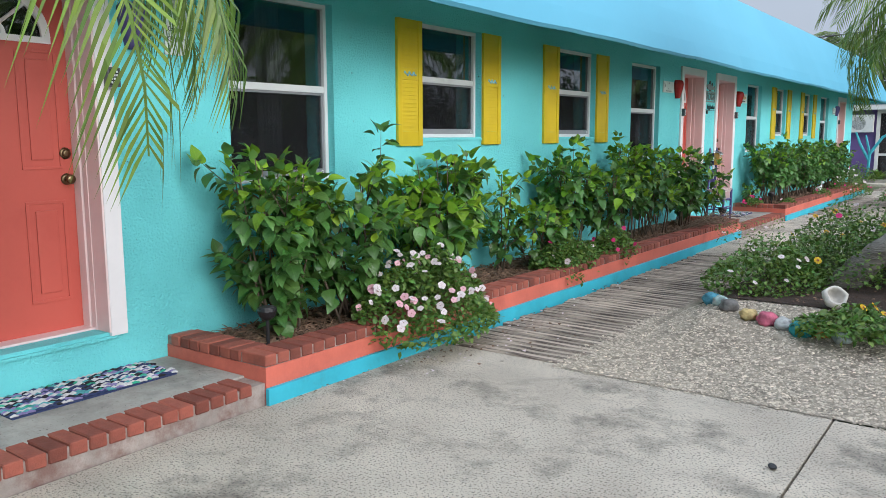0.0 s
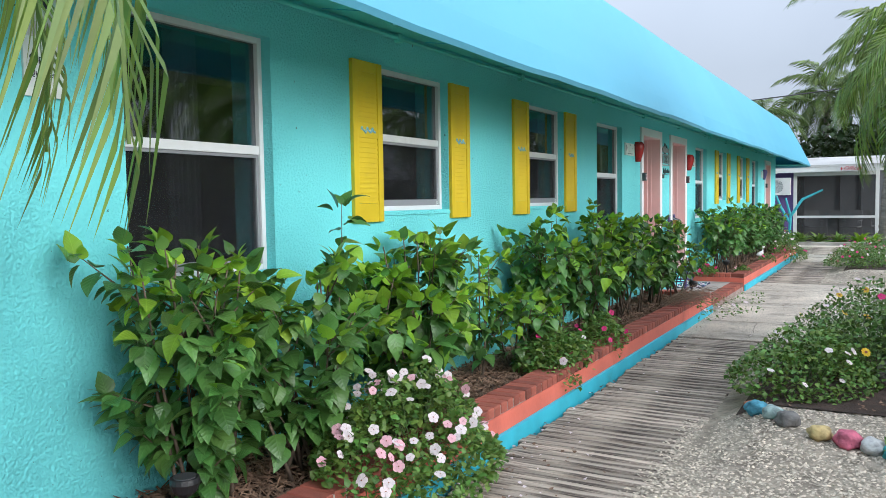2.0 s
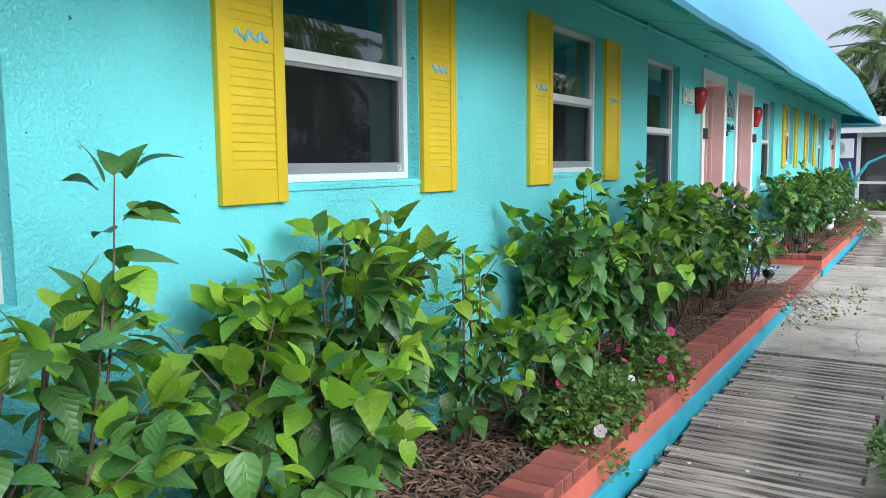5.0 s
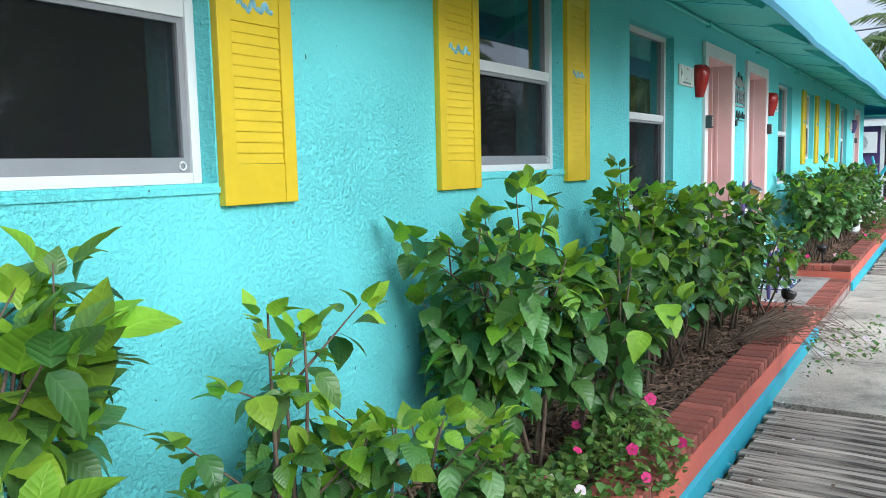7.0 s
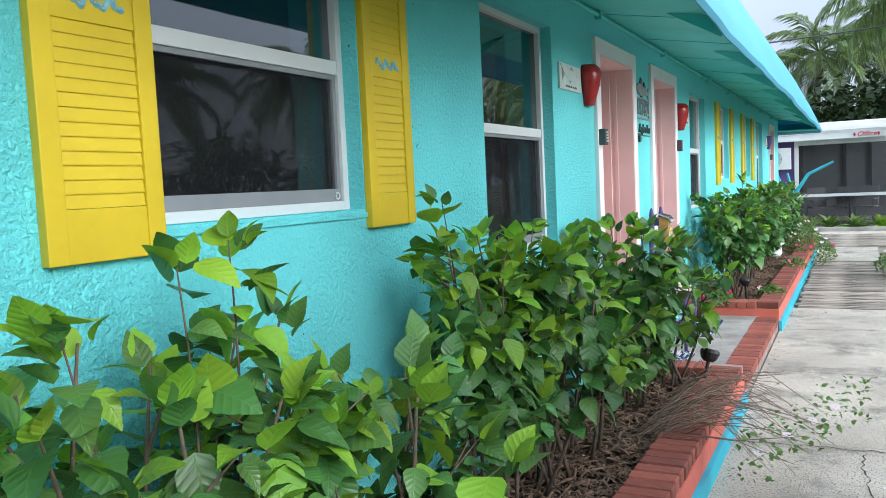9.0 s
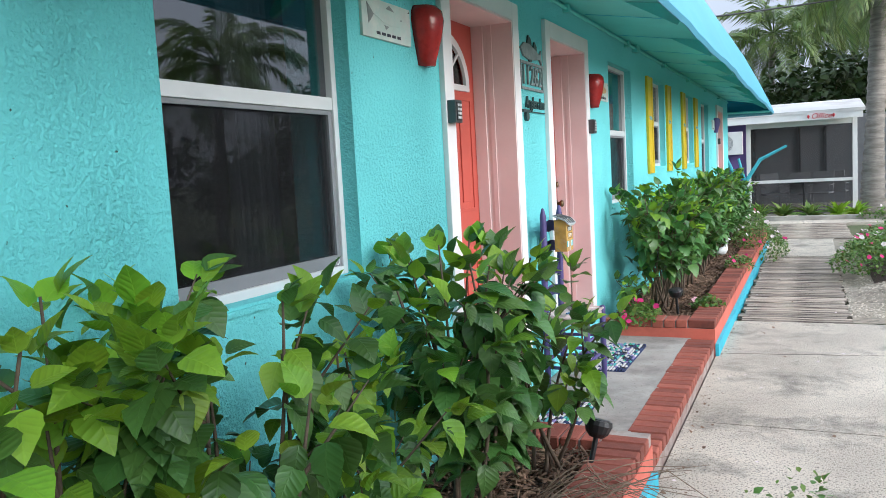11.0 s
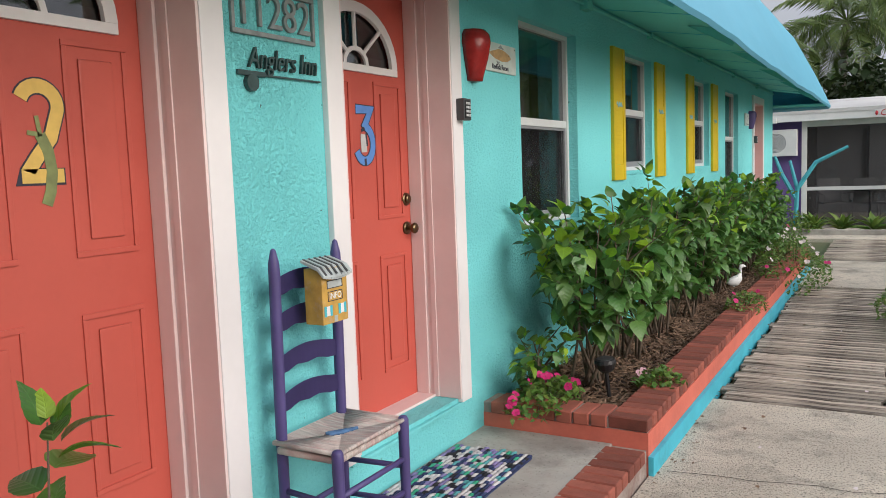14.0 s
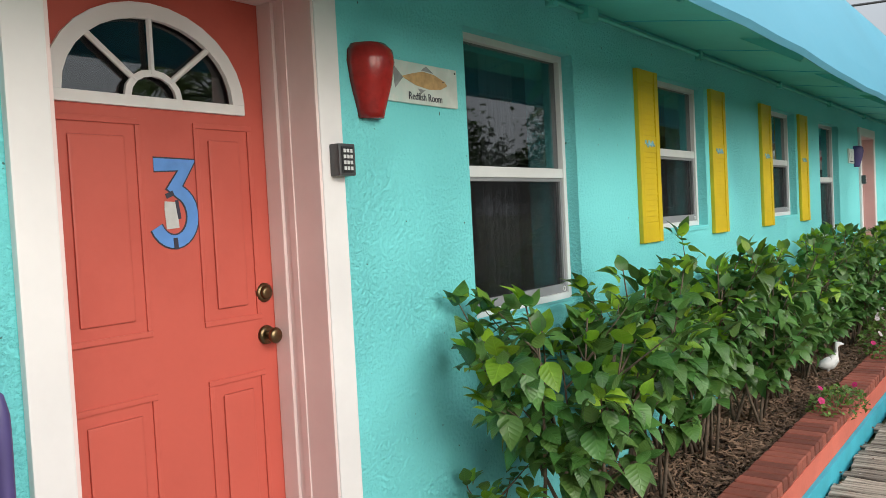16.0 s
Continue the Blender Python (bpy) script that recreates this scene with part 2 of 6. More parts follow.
M_BOARD = shade("weathered_grey_boards", (0.56, 0.475, 0.385), 0.9, 0.36, 5, 34, 1.0, 0.010, tint=(0.26, 0.205, 0.16), rand="object", stain=(0.07, 0.052, 0.042), stain_at=0.56, stain_soft=0.06, stain_scale=2.6, stretch=(0.30, 5, 5))
M_GRAVEL = shade("shell_gravel_bed", (0.47, 0.40, 0.31), 0.95, 0.3, 14, 150, 1.0, 0.012, stain=(0.17, 0.14, 0.11), stain_at=0.6, stain_scale=1.2)
M_STONE = shade("shell_gravel_bits", (0.70, 0.605, 0.48), 0.9, 0.3, 30, 200, 0.2, rand="island")
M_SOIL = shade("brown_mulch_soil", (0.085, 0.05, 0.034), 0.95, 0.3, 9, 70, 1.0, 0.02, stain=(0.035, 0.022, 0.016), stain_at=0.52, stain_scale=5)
M_CHIP = shade("wood_mulch_chips", (0.27, 0.165, 0.105), 0.95, 0.3, 9, 70, 0.4, rand="island")
M_GROUND = shade("sandy_lawn_soil", (0.12, 0.12, 0.06), 0.95, 0.3, 0.6, 30, 0.7, 0.02, tint=(0.06, 0.09, 0.025))
M_BLACK = shade("black_plastic", (0.018, 0.018, 0.02), 0.4, 0.1, 5, 50, 0.05)
M_DARKMETAL = shade("dark_grey_metal", (0.10, 0.10, 0.105), 0.45, 0.1, 9, 60, 0.1, metal=0.5)
M_BRASS = shade("aged_brass", (0.22, 0.155, 0.085), 0.32, 0.25, 20, 90, 0.05, metal=1.0)
M_RED = shade("glossy_red_glaze", (0.42, 0.02, 0.018), 0.25, 0.2, 9, 60, 0.1, 0.003, stain=(0.22, 0.01, 0.01), stain_at=0.58, stain_scale=14)
M_PURPLE = shade("purple_paint", (0.085, 0.065, 0.21), 0.5, 0.15, 5, 60, 0.15, 0.002)
M_VIOLET = shade("violet_wall_paint", (0.16, 0.10, 0.30), 0.7, 0.1, 2, 60, 0.15, 0.002)
M_WHITE = shade("white_paint", (0.78, 0.78, 0.76), 0.6, 0.08, 3, 40, 0.1)
M_GLASS = bpy.data.materials.new("window_glass")
M_GLASS.use_nodes = True
g = M_GLASS.node_tree.nodes["Principled BSDF"]
g.inputs["Base Color"].default_value = (0.26, 0.28, 0.30, 1)
g.inputs["Roughness"].default_value = 0.015
g.inputs["Transmission Weight"].default_value = 1.0
g.inputs["IOR"].default_value = 2.0

M_MESH = bpy.data.materials.new("insect_mesh")
M_MESH.use_nodes = True
g = M_MESH.node_tree.nodes["Principled BSDF"]
g.inputs["Base Color"].default_value, g.inputs["Roughness"].default_value, g.inputs["Alpha"].default_value = (0.018, 0.018, 0.020, 1), 0.8, 0.30
g.inputs["Specular IOR Level"].default_value = 0.08

# ---- the motel's long front wall ----
WX, WT = -4.19, 0.30                       # outer face of the wall, its thickness
WIN = {                                     # y from, y to, sill, head
    1: (3.435, 4.425, 1.19, 2.49), 2: (5.45, 6.46, 1.50, 2.49), 3: (7.97, 8.98, 1.50, 2.49), 4: (10.07, 11.08, 1.19, 2.48),
    5: (15.48, 16.46, 1.19, 2.465), 6: (17.50, 18.44, 1.50, 2.48), 7: (20.06, 21.02, 1.50, 2.48), 8: (22.04, 23.03, 1.19, 2.48)}
DOORS = {1: 2.03, 2: 12.47, 3: 14.13, 4: 24.80}
DHALF, DZ0, DZ1 = 0.455, 0.37, 2.44         # half opening, sill, head


def pierced_wall(y0, y1, z0, z1, holes):
    """A wall across x, open through its thickness at each hole (ya, yb, za, zb)."""
    ys = sorted({y0, y1, *[h[i] for h in holes for i in (0, 1)]})
    zs = sorted({z0, z1, *[h[i] for h in holes for i in (2, 3)]})
    bm = bmesh.new()
    grid = {}

    def v(x, y, z):
        key = (round(x, 4), round(y, 4), round(z, 4))
        if key not in grid:
            grid[key] = bm.verts.new(key)
        return grid[key]

    def is_open(i, j):
        if not (0 <= i < len(ys) - 1 and 0 <= j < len(zs) - 1):
            return True
        cy, cz = (ys[i] + ys[i + 1]) / 2, (zs[j] + zs[j + 1]) / 2
        return any(h[0] < cy < h[1] and h[2] < cz < h[3] for h in holes)

    a, b = WX, WX - WT
    for i in range(len(ys) - 1):
        for j in range(len(zs) - 1):
            if is_open(i, j):
                continue
            p, q, r, s = ys[i], ys[i + 1], zs[j], zs[j + 1]
            bm.faces.new((v(a, p, r), v(a, q, r), v(a, q, s), v(a, p, s)))
            bm.faces.new((v(b, p, r), v(b, p, s), v(b, q, s), v(b, q, r)))
            for (di, dj, c) in ((-1, 0, ((p, r), (p, s))), (1, 0, ((q, r), (q, s))), (0, -1, ((p, r), (q, r))), (0, 1, ((p, s), (q, s)))):
                if is_open(i + di, j + dj):
                    (ya, za), (yb, zb) = c
                    bm.faces.new((v(a, ya, za), v(a, yb, zb), v(b, yb, zb), v(b, ya, za)))
    return bm


holes = [w for w in WIN.values()] + [(c - DHALF, c + DHALF, DZ0, DZ1) for c in DOORS.values()]
solid("wall_front", pierced_wall(-6.0, 26.6, -0.2, 3.3, holes), M_WALL, "turquoise painted rough stucco motel wall", "wall", kind="structure")
solid("wall_end_north", box(-9.0, WX - WT, 26.3, 26.6, -0.2, 3.3), M_WALL, "turquoise stucco end wall of the motel", "wall", kind="structure")
solid("wall_end_south", box(-9.0, WX - WT, -6.0, -5.7, -0.2, 3.3), M_WALL, "turquoise stucco end wall of the motel", "wall", kind="structure")
solid("wall_back", box(-9.3, -9.0, -6.0, 26.6, -0.2, 3.3), M_WALL, "turquoise stucco back wall of the motel", "wall", kind="structure")
# room shell added behind the glass, its near-black colour standing in for shade
solid("room_floor", box(-9.0, WX - WT, -5.7, 26.3, 0.2, 0.36), M_DARKROOM, "room floor coloured near black for the unlit interior", "floor", kind="structure")
solid("room_ceiling", box(-9.0, WX - WT, -5.7, 26.3, 2.7, 2.85), M_DARKROOM, "room ceiling coloured near black for the unlit interior", "ceiling", kind="structure")
solid("room_wall", box(-7.0, -6.8, -5.7, 26.3, 0.36, 2.7), M_DARKROOM, "inner room wall coloured near black for the unlit interior", "wall", kind="structure")
solid("roof", box(-9.5, -3.95, -6.2, 26.8, 3.3, 3.42), M_WHITE, "flat white motel roof", "roof", kind="structure")

# ---- awning along the eaves ----
AY0, AY1 = -6.4, 27.4
prof = [(-3.31, 2.44), (-3.29, 2.47), (-3.36, 2.66), (-3.52, 3.02), (-3.70, 3.38), (-3.84, 3.66), (-3.86, 3.66), (-3.73, 3.36), (-3.55, 3.0), (-3.39, 2.64), (-3.33, 2.46)]
bm = bmesh.new()
outer = prof[:6]
N = 68
rows = []
for i in range(N + 1):
    y = AY0 + (AY1 - AY0) * i / N
    row = []
    for k, (x, z) in enumerate(outer):
        yy = min(y, AY1 - 0.16 * k)
        wob = 0.005 * math.sin(y * 1.9 + 0.4) + 0.005 * math.sin(y * 0.83) + 0.003 * math.sin(y * 5.1)
        row.append(bm.verts.new((x + (wob if k < 2 else wob * 0.3), yy, z + (wob * 0.8 if k < 2 else wob * 0.3))))
    rows.append(row)
for r0, r1 in zip(rows, rows[1:]):
    for k in range(len(outer) - 1):
        bm.faces.new((r0[k], r1[k], r1[k + 1], r0[k + 1]))
# the far end slopes back to the wall line
end = rows[-1]
back = [bm.verts.new((-4.6, v.co.y - 0.0, v.co.z)) for v in end]
for k in range(len(outer) - 1):
    bm.faces.new((end[k], back[k], back[k + 1], end[k + 1]))
bmesh.ops.recalc_face_normals(bm, faces=bm.faces)
bmesh.ops.solidify(bm, geom=list(bm.faces), thickness=0.02)
awning = thing("awning", "long sky-blue sloping awning above the motel wall", "awning", kind="structure")
part("canopy", bm, M_AWNING, awning, smooth=False)
bm = bmesh.new()
prism_into(bm, [(-4.19, 2.74), (-3.42, 2.60), (-3.42, 2.63), (-4.19, 2.78)], "y", AY0, 26.2)
part("soffit", bm, M_SOFFIT, awning, "teal painted soffit panels")
bm = bmesh.new()
prism_into(bm, [(-4.6, 2.50), (-3.36, 2.47), (-3.36, 2.49), (-4.6, 2.52)], "y", 26.62, AY1 - 0.1)
part("end_soffit", bm, M_SOFFIT, awning, "darker teal end soffit")
for i in range(22):
    y = 1.2 + i * 1.22
    part("joint_strip", prism([(-4.16, 2.731), (-3.44, 2.600), (-3.44, 2.606), (-4.16, 2.737)], "y", y, y + 0.012), M_BLUE, awning)
for i in range(14):
    y = 0.6 + i * 1.9
    bm = bmesh.new()
    prism_into(bm, [(-3.70, 2.645), (-3.42, 2.595), (-3.34, 2.47), (-3.36, 2.45)], "y", y, y + 0.03)
    part("bracket", bm, M_SOFFIT, awning)
bm = tube([(-4.165, AY0 + 1, 2.70), (-4.165, 26.5, 2.70)], 0.013, 8)
conduit = solid("conduit_pipe", bm, M_SOFFIT, "thin teal painted conduit under the soffit", "pipe", smooth=True)
for i in range(12):
    y = 1.5 + i * 2.1
    part("clamp", box(-4.19, -4.145, y, y + 0.05, 2.67, 2.73, 0.005), M_SOFFIT, conduit)
part("junction_box", box(-4.19, -4.13, 16.55, 16.67, 2.66, 2.74, 0.006), M_SOFFIT, conduit)


# ---- windows ----
def window(i, y0, y1, z0, z1):
    f = WX - 0.065                           # face of the frame
    w = thing(f"window_{i}", "white metal sash window with dark glass", "window", kind="structure")
    fr, dep = 0.033, 0.07
    for nm, b in (("frame_side", (y0, y0 + fr, z0, z1)), ("frame_side", (y1 - fr, y1, z0, z1)), ("frame_head", (y0 + fr, y1 - fr, z1 - fr, z1)), ("window_sill", (y0 + fr, y1 - fr, z0, z0 + fr))):
        part(nm, box(f - dep, f, *b, 0.004), M_ALU, w)
    mid = z0 + (z1 - z0) * (0.515)
    part("meeting_rail", box(f - 0.05, f - 0.004, y0 + fr, y1 - fr, mid - 0.022, mid + 0.028, 0.004), M_ALU, w)
    part("upper_pane", box(f - 0.034, f - 0.028, y0 + fr, y1 - fr, mid + 0.028, z1 - fr), M_GLASS, w).visible_shadow = False
    s0, s1 = y0 + fr, y1 - fr
    bm = bmesh.new()
    for b in ((s0, s0 + 0.022, z0 + fr, mid - 0.022), (s1 - 0.022, s1, z0 + fr, mid - 0.022), (s0 + 0.022, s1 - 0.022, z0 + fr, z0 + fr + 0.045), (s0 + 0.022, s1 - 0.022, mid - 0.04, mid - 0.022)):
        box_into(bm, f - 0.032, f - 0.012, *b, 0.002)
    scr = part("screen_frame", bm, M_SCREEN, w, "grey insect screen frame")
    part("insect_screen", box(f - 0.0225, f - 0.0215, s0 + 0.022, s1 - 0.022, z0 + fr + 0.045, mid - 0.04), M_MESH, scr, "dark insect screen").visible_shadow = False
    part("lower_pane", box(f - 0.052, f - 0.046, s0, s1, z0 + fr, mid - 0.022), M_GLASS, w).visible_shadow = False
    for yy in (s0 + 0.03, s1 - 0.03):
        bm = bmesh.new()
        pts = [(f - 0.008, yy + 0.012 * math.cos(a), z0 + fr + 0.02 + 0.012 * math.sin(a)) for a in [k * math.pi / 5 for k in range(11)]]
        part("pull_ring", tube_into(bm, pts, 0.003, 5, False), M_ALU, scr)
    # painted sill in the wall below
    part("plaster_sill", prism([(f - 0.01, z0 - 0.001), (WX + 0.008, z0 - 0.012), (WX + 0.008, z0 - 0.03), (f - 0.01, z0 - 0.03)], "y", y0 - 0.02, y1 + 0.02), M_WALL, w)
    return w


for i, v in WIN.items():
    window(i, *v)


def curtain(y0, y1, z0, z1):
    """A hanging cloth in soft folds, indoors behind the glass."""
    bm = bmesh.new()
    n = 40
    top, bot = [], []
    for k in range(n + 1):
        y = y0 + (y1 - y0) * k / n
        x = WX - 0.36 + 0.02 * math.sin(k * 1.25) + 0.008 * math.sin(k * 0.6)
        top.append(bm.verts.new((x, y, z1)))
        bot.append(bm.verts.new((x + 0.008 * math.sin(k * 0.9), y, z0)))
    for k in range(n):
        bm.faces.new((bot[k], bot[k + 1], top[k + 1], top[k]))
    bmesh.ops.solidify(bm, geom=list(bm.faces), thickness=0.004)
    solid("curtain", bm, M_CURTAIN, "grey curtain hanging behind the dark window", "curtain", smooth=True)


curtain(3.98, 4.22, 0.9, 2.6)
curtain(10.75, 11.05, 0.9, 2.6)
curtain(16.1, 16.42, 0.9, 2.6)


# ---- shutters ----
M_SQUIG = shade("pale_blue_brush_paint", (0.26, 0.54, 0.68), 0.6, 0.2, 40, 90, 0.05)


def shutter(y0, y1):
    z0, z1 = 1.43, 2.485
    s = thing("shutter", "yellow painted louvred wooden shutter with a pale blue painted squiggle", "shutter", group="window shutters")
    x0, x1 = WX, WX + 0.028
    st = 0.055
    part("stile", box(x0, x1, y0, y0 + st, z0, z1, 0.004), M_YELLOW, s)
    part("stile", box(x0, x1, y1 - st, y1, z0, z1, 0.004), M_YELLOW, s)
    for za, zb in ((z0, z0 + 0.125), (z1 - 0.07, z1), (1.985, 2.085)):
        rail = part("rail", box(x0, x1 - 0.004, y0 + st, y1 - st, za, zb, 0.003), M_YELLOW, s)
    for za, zb in ((z0 + 0.125, 1.985), (2.085, z1 - 0.07)):
        n = max(4, round((zb - za) / 0.034))
        p = (zb - za) / n
        for k in range(n):
            z = za + k * p
            out = [(x0 + 0.003, z + 0.002), (x1 - 0.006, z + 0.001), (x1 - 0.006, z + 0.006), (x1 - 0.010, z + p + 0.002), (x0 + 0.003, z + p + 0.004)]
            part("slat", prism(out, "y", y0 + st + 0.001, y1 - st - 0.001), M_YELLOW, s)
    # brushed squiggle on the middle rail
    bm = bmesh.new()
    w = y1 - y0
    pts = [(x1 - 0.004, y0 + st + 0.03 + (w - 2 * st - 0.06) * k / 66, 2.035 + 0.013 * math.sin(k * 0.27) + 0.006 * math.sin(k * 0.52)) for k in range(67)]
    tube_into(bm, pts, [0.0045 + 0.0045 * abs(math.sin(k * 0.37)) for k in range(67)], 5)
    part("painted_squiggle", bm, M_SQUIG, rail, "pale blue painted squiggle")
    return s


for y0, y1 in ((5.165, 5.50), (6.465, 6.78), (7.665, 8.005), (8.985, 9.31), (17.22, 17.53), (18.52, 18.84), (19.79, 20.10), (21.10, 21.43)):
    shutter(y0, y1)


# ---- doors ----
def door(i, c, number_side=0):
    d = thing(f"door_{i}", "closed coral red panelled door with a half-round fanlight", "door", kind="structure")
    x = WX - 0.235                            # face of the leaf
    y0, y1 = c - 0.45, c + 0.45
    lz, lr = 2.07, 0.315                      # fanlight base and radius
    lh = 0.26
    # the leaf, with a half-round opening for the fanlight
    bm = bmesh.new()
    arc = [(c + lr * math.cos(a), lz + lh * math.sin(a)) for a in [math.pi * k / 16 for k in range(17)]]
    prism_into(bm, [(y0, 0.385), (y1, 0.385), (y1, lz), (y0, lz)], "x", x - 0.04, x)
    right = [(y1, lz), (y1, 2.43), (c, 2.43)] + [arc[k] for k in range(8, -1, -1)]
    left = [(c, 2.43), (y0, 2.43), (y0, lz)] + [arc[k] for k in range(16, 7, -1)]
    prism_into(bm, right, "x", x - 0.04, x)
    prism_into(bm, left, "x", x - 0.04, x)
    part("leaf", bm, M_CORAL, d)
    # raised panels with a moulded rim
    for a, b, za, zb in ((y0 + 0.11, c - 0.055, 1.33, 2.00), (c + 0.135, y1 - 0.08, 1.33, 2.00), (y0 + 0.11, c - 0.055, 0.56, 1.15), (c + 0.135, y1 - 0.08, 0.56, 1.15)):
        bm = bmesh.new()
        r = 0.018
        for q in ((a, b, za, za + r), (a, b, zb - r, zb), (a, a + r, za + r, zb - r), (b - r, b, za + r, zb - r)):
            box_into(bm, x, x + 0.007, *q, 0.003)
        box_into(bm, x, x + 0.008, a + 0.055, b - 0.055, za + 0.055, zb - 0.055, 0.006)
        part("panel", bm, M_CORAL, d)
    # fanlight
    bm = bmesh.new()
    for k in range(16):
        a0, a1 = math.pi * k / 16, math.pi * (k + 1) / 16
        o = 0.028
        prism_into(bm, [(c + (lr + o) * math.cos(a0), lz + (lh + o) * math.sin(a0)), (c + (lr + o) * math.cos(a1), lz + (lh + o) * math.sin(a1)),
                        (c + (lr - 0.02) * math.cos(a1), lz + (lh - 0.02) * math.sin(a1)), (c + (lr - 0.02) * math.cos(a0), lz + (lh - 0.02) * math.sin(a0))], "x", x - 0.005, x + 0.014)
    box_into(bm, x - 0.005, x + 0.014, c - lr - 0.028, c + lr + 0.028, lz - 0.035, lz + 0.0, 0.003)
    fan = part("fanlight_frame", bm, M_TRIM, d, "white fanlight frame")
    bm = bmesh.new()
    for k in range(8):
        a0, a1 = math.pi * k / 8, math.pi * (k + 1) / 8
        prism_into(bm, [(c + 0.10 * math.cos(a0), lz + 0.085 * math.sin(a0)), (c + 0.10 * math.cos(a1), lz + 0.085 * math.sin(a1)), (c + 0.078 * math.cos(a1), lz + 0.064 * math.sin(a1)), (c + 0.078 * math.cos(a0), lz + 0.064 * math.sin(a0))], "x", x - 0.002, x + 0.010)
    part("fanlight_hub", bm, M_TRIM, fan)
    for a in (math.pi / 4, math.pi / 2, 3 * math.pi / 4):
        bm = tube([(x + 0.003, c + 0.085 * math.cos(a), lz + 0.07 * math.sin(a)), (x + 0.003, c + (lr - 0.01) * math.cos(a), lz + (lh - 0.01) * math.sin(a))], 0.010, 6)
        part("glazing_bar", bm, M_TRIM, fan)
    part("pane", prism([(c + (lr - 0.002) * math.cos(a), lz + (lh - 0.002) * math.sin(a)) for a in [math.pi * k / 16 for k in range(17)]], "x", x - 0.022, x - 0.017), M_GLASS, fan).visible_shadow = False
    # casing and jambs
    t0, t1 = WX + 0.028, WX
    o = 0.105
    for a, b in ((c - DHALF - o, c - DHALF), (c + DHALF, c + DHALF + o)):
        part("casing", box(t1, t0, a, b, 0.35, 2.545, 0.004), M_TRIM, d, "white door casing")
    part("casing_head", box(t1, t0, c - DHALF, c + DHALF, 2.44, 2.545, 0.004), M_TRIM, d, "white door casing")
    for sgn in (-1, 1):
        e = c + sgn * DHALF
        a, b = sorted((e, e - sgn * 0.012))
        part("jamb", box(x + 0.002, t0 - 0.004, a, b, 0.372, 2.44, 0.002), M_JAMB, d, "pale pink door jamb")
        a, b = sorted((e - sgn * 0.012, e - sgn * 0.026))
        part("door_stop", box(x + 0.002, x + 0.075, a, b, 0.372, 2.428, 0.003), M_JAMB, d)
        a, b = sorted((e - sgn * 0.012, e - sgn * 0.018))
        part("bead", box(x + 0.10, x + 0.13, a, b, 0.372, 2.428, 0.002), M_JAMB, d)
    part("jamb_head", box(x + 0.002, t0 - 0.004, c - DHALF + 0.012, c + DHALF - 0.012, 2.428, 2.44, 0.002), M_JAMB, d)
    part("threshold", box(x - 0.04, x + 0.11, c - 0.44, c + 0.44, 0.371, 0.385, 0.004), M_JAMB, d, "worn metal threshold")
    part("step_ledge", box(WX, WX + 0.02, c - 0.50, c + 0.50, 0.33, 0.349, 0.006), M_WALL, d)
    # knob and bolt
    for z, r, nm in ((1.27, 0.030, "door_knob"), (1.42, 0.026, "deadbolt")):
        yk = y0 + 0.065 if i == 2 else y1 - 0.065
        bm = bmesh.new()
        tube_into(bm, [(x, yk, z), (x + 0.010, yk, z), (x + 0.014, yk, z)], [0.034, 0.034, 0.02], 14)
        if nm == "door_knob":
            tube_into(bm, [(x + 0.012, yk, z), (x + 0.03, yk, z), (x + 0.04, yk, z), (x + 0.055, yk, z), (x + 0.064, yk, z), (x + 0.066, yk, z)], [0.012, 0.013, 0.024, 0.029, 0.022, 0.008], 14)
        else:
            tube_into(bm, [(x + 0.012, yk, z), (x + 0.026, yk, z), (x + 0.028, yk, z)], [0.024, 0.022, 0.012], 14)
        part(nm, bm, M_BRASS, d, "aged brass " + nm.replace("_", " "), smooth=True)
    return d


for i, c in DOORS.items():
    door(i, c)


def keypad(y, z):
    k = thing("keypad_lockbox", "grey metal keypad lockbox screwed to the white door casing", "lockbox", group="door lockboxes")
    x = WX + 0.028
    part("case", box(x, x + 0.045, y - 0.04, y + 0.04, z - 0.055, z + 0.055, 0.006), M_DARKMETAL, k)
    plate = part("keypad_plate", box(x + 0.045, x + 0.048, y - 0.028, y + 0.028, z - 0.045, z + 0.045, 0.001), M_BLACK, k)
    for r in range(4):
        for q in range(3):
            yy, zz = y - 0.016 + q * 0.016, z - 0.03 + r * 0.02
            part("key", box(x + 0.048, x + 0.051, yy - 0.005, yy + 0.005, zz - 0.006, zz + 0.006), M_ALU, plate)


keypad(DOORS[1] + 0.54, 1.85)
keypad(DOORS[2] - 0.51, 1.86)
keypad(DOORS[3] + 0.53, 1.865)
keypad(DOORS[4] - 0.51, 1.86)

# ---- planters of painted masonry, capped with brick ----
PX = -3.27                                   # outer face of the salmon wall
CAPIN = -3.475


def brick_mesh(w, length, h):
    bm = box(-length / 2, length / 2, -w / 2, w / 2, 0, h)
    bmesh.ops.bevel(bm, geom=list(bm.edges), offset=0.006, segments=1, affect="EDGES")
    for v in bm.verts:
        v.co += Vector((random.uniform(-1, 1), random.uniform(-1, 1), random.uniform(-1, 1))) * 0.0016
    return finish(bm, "brick", M_BRICK)


BRICKS = [brick_mesh(0.086, 0.205, 0.066) for _ in range(5)]


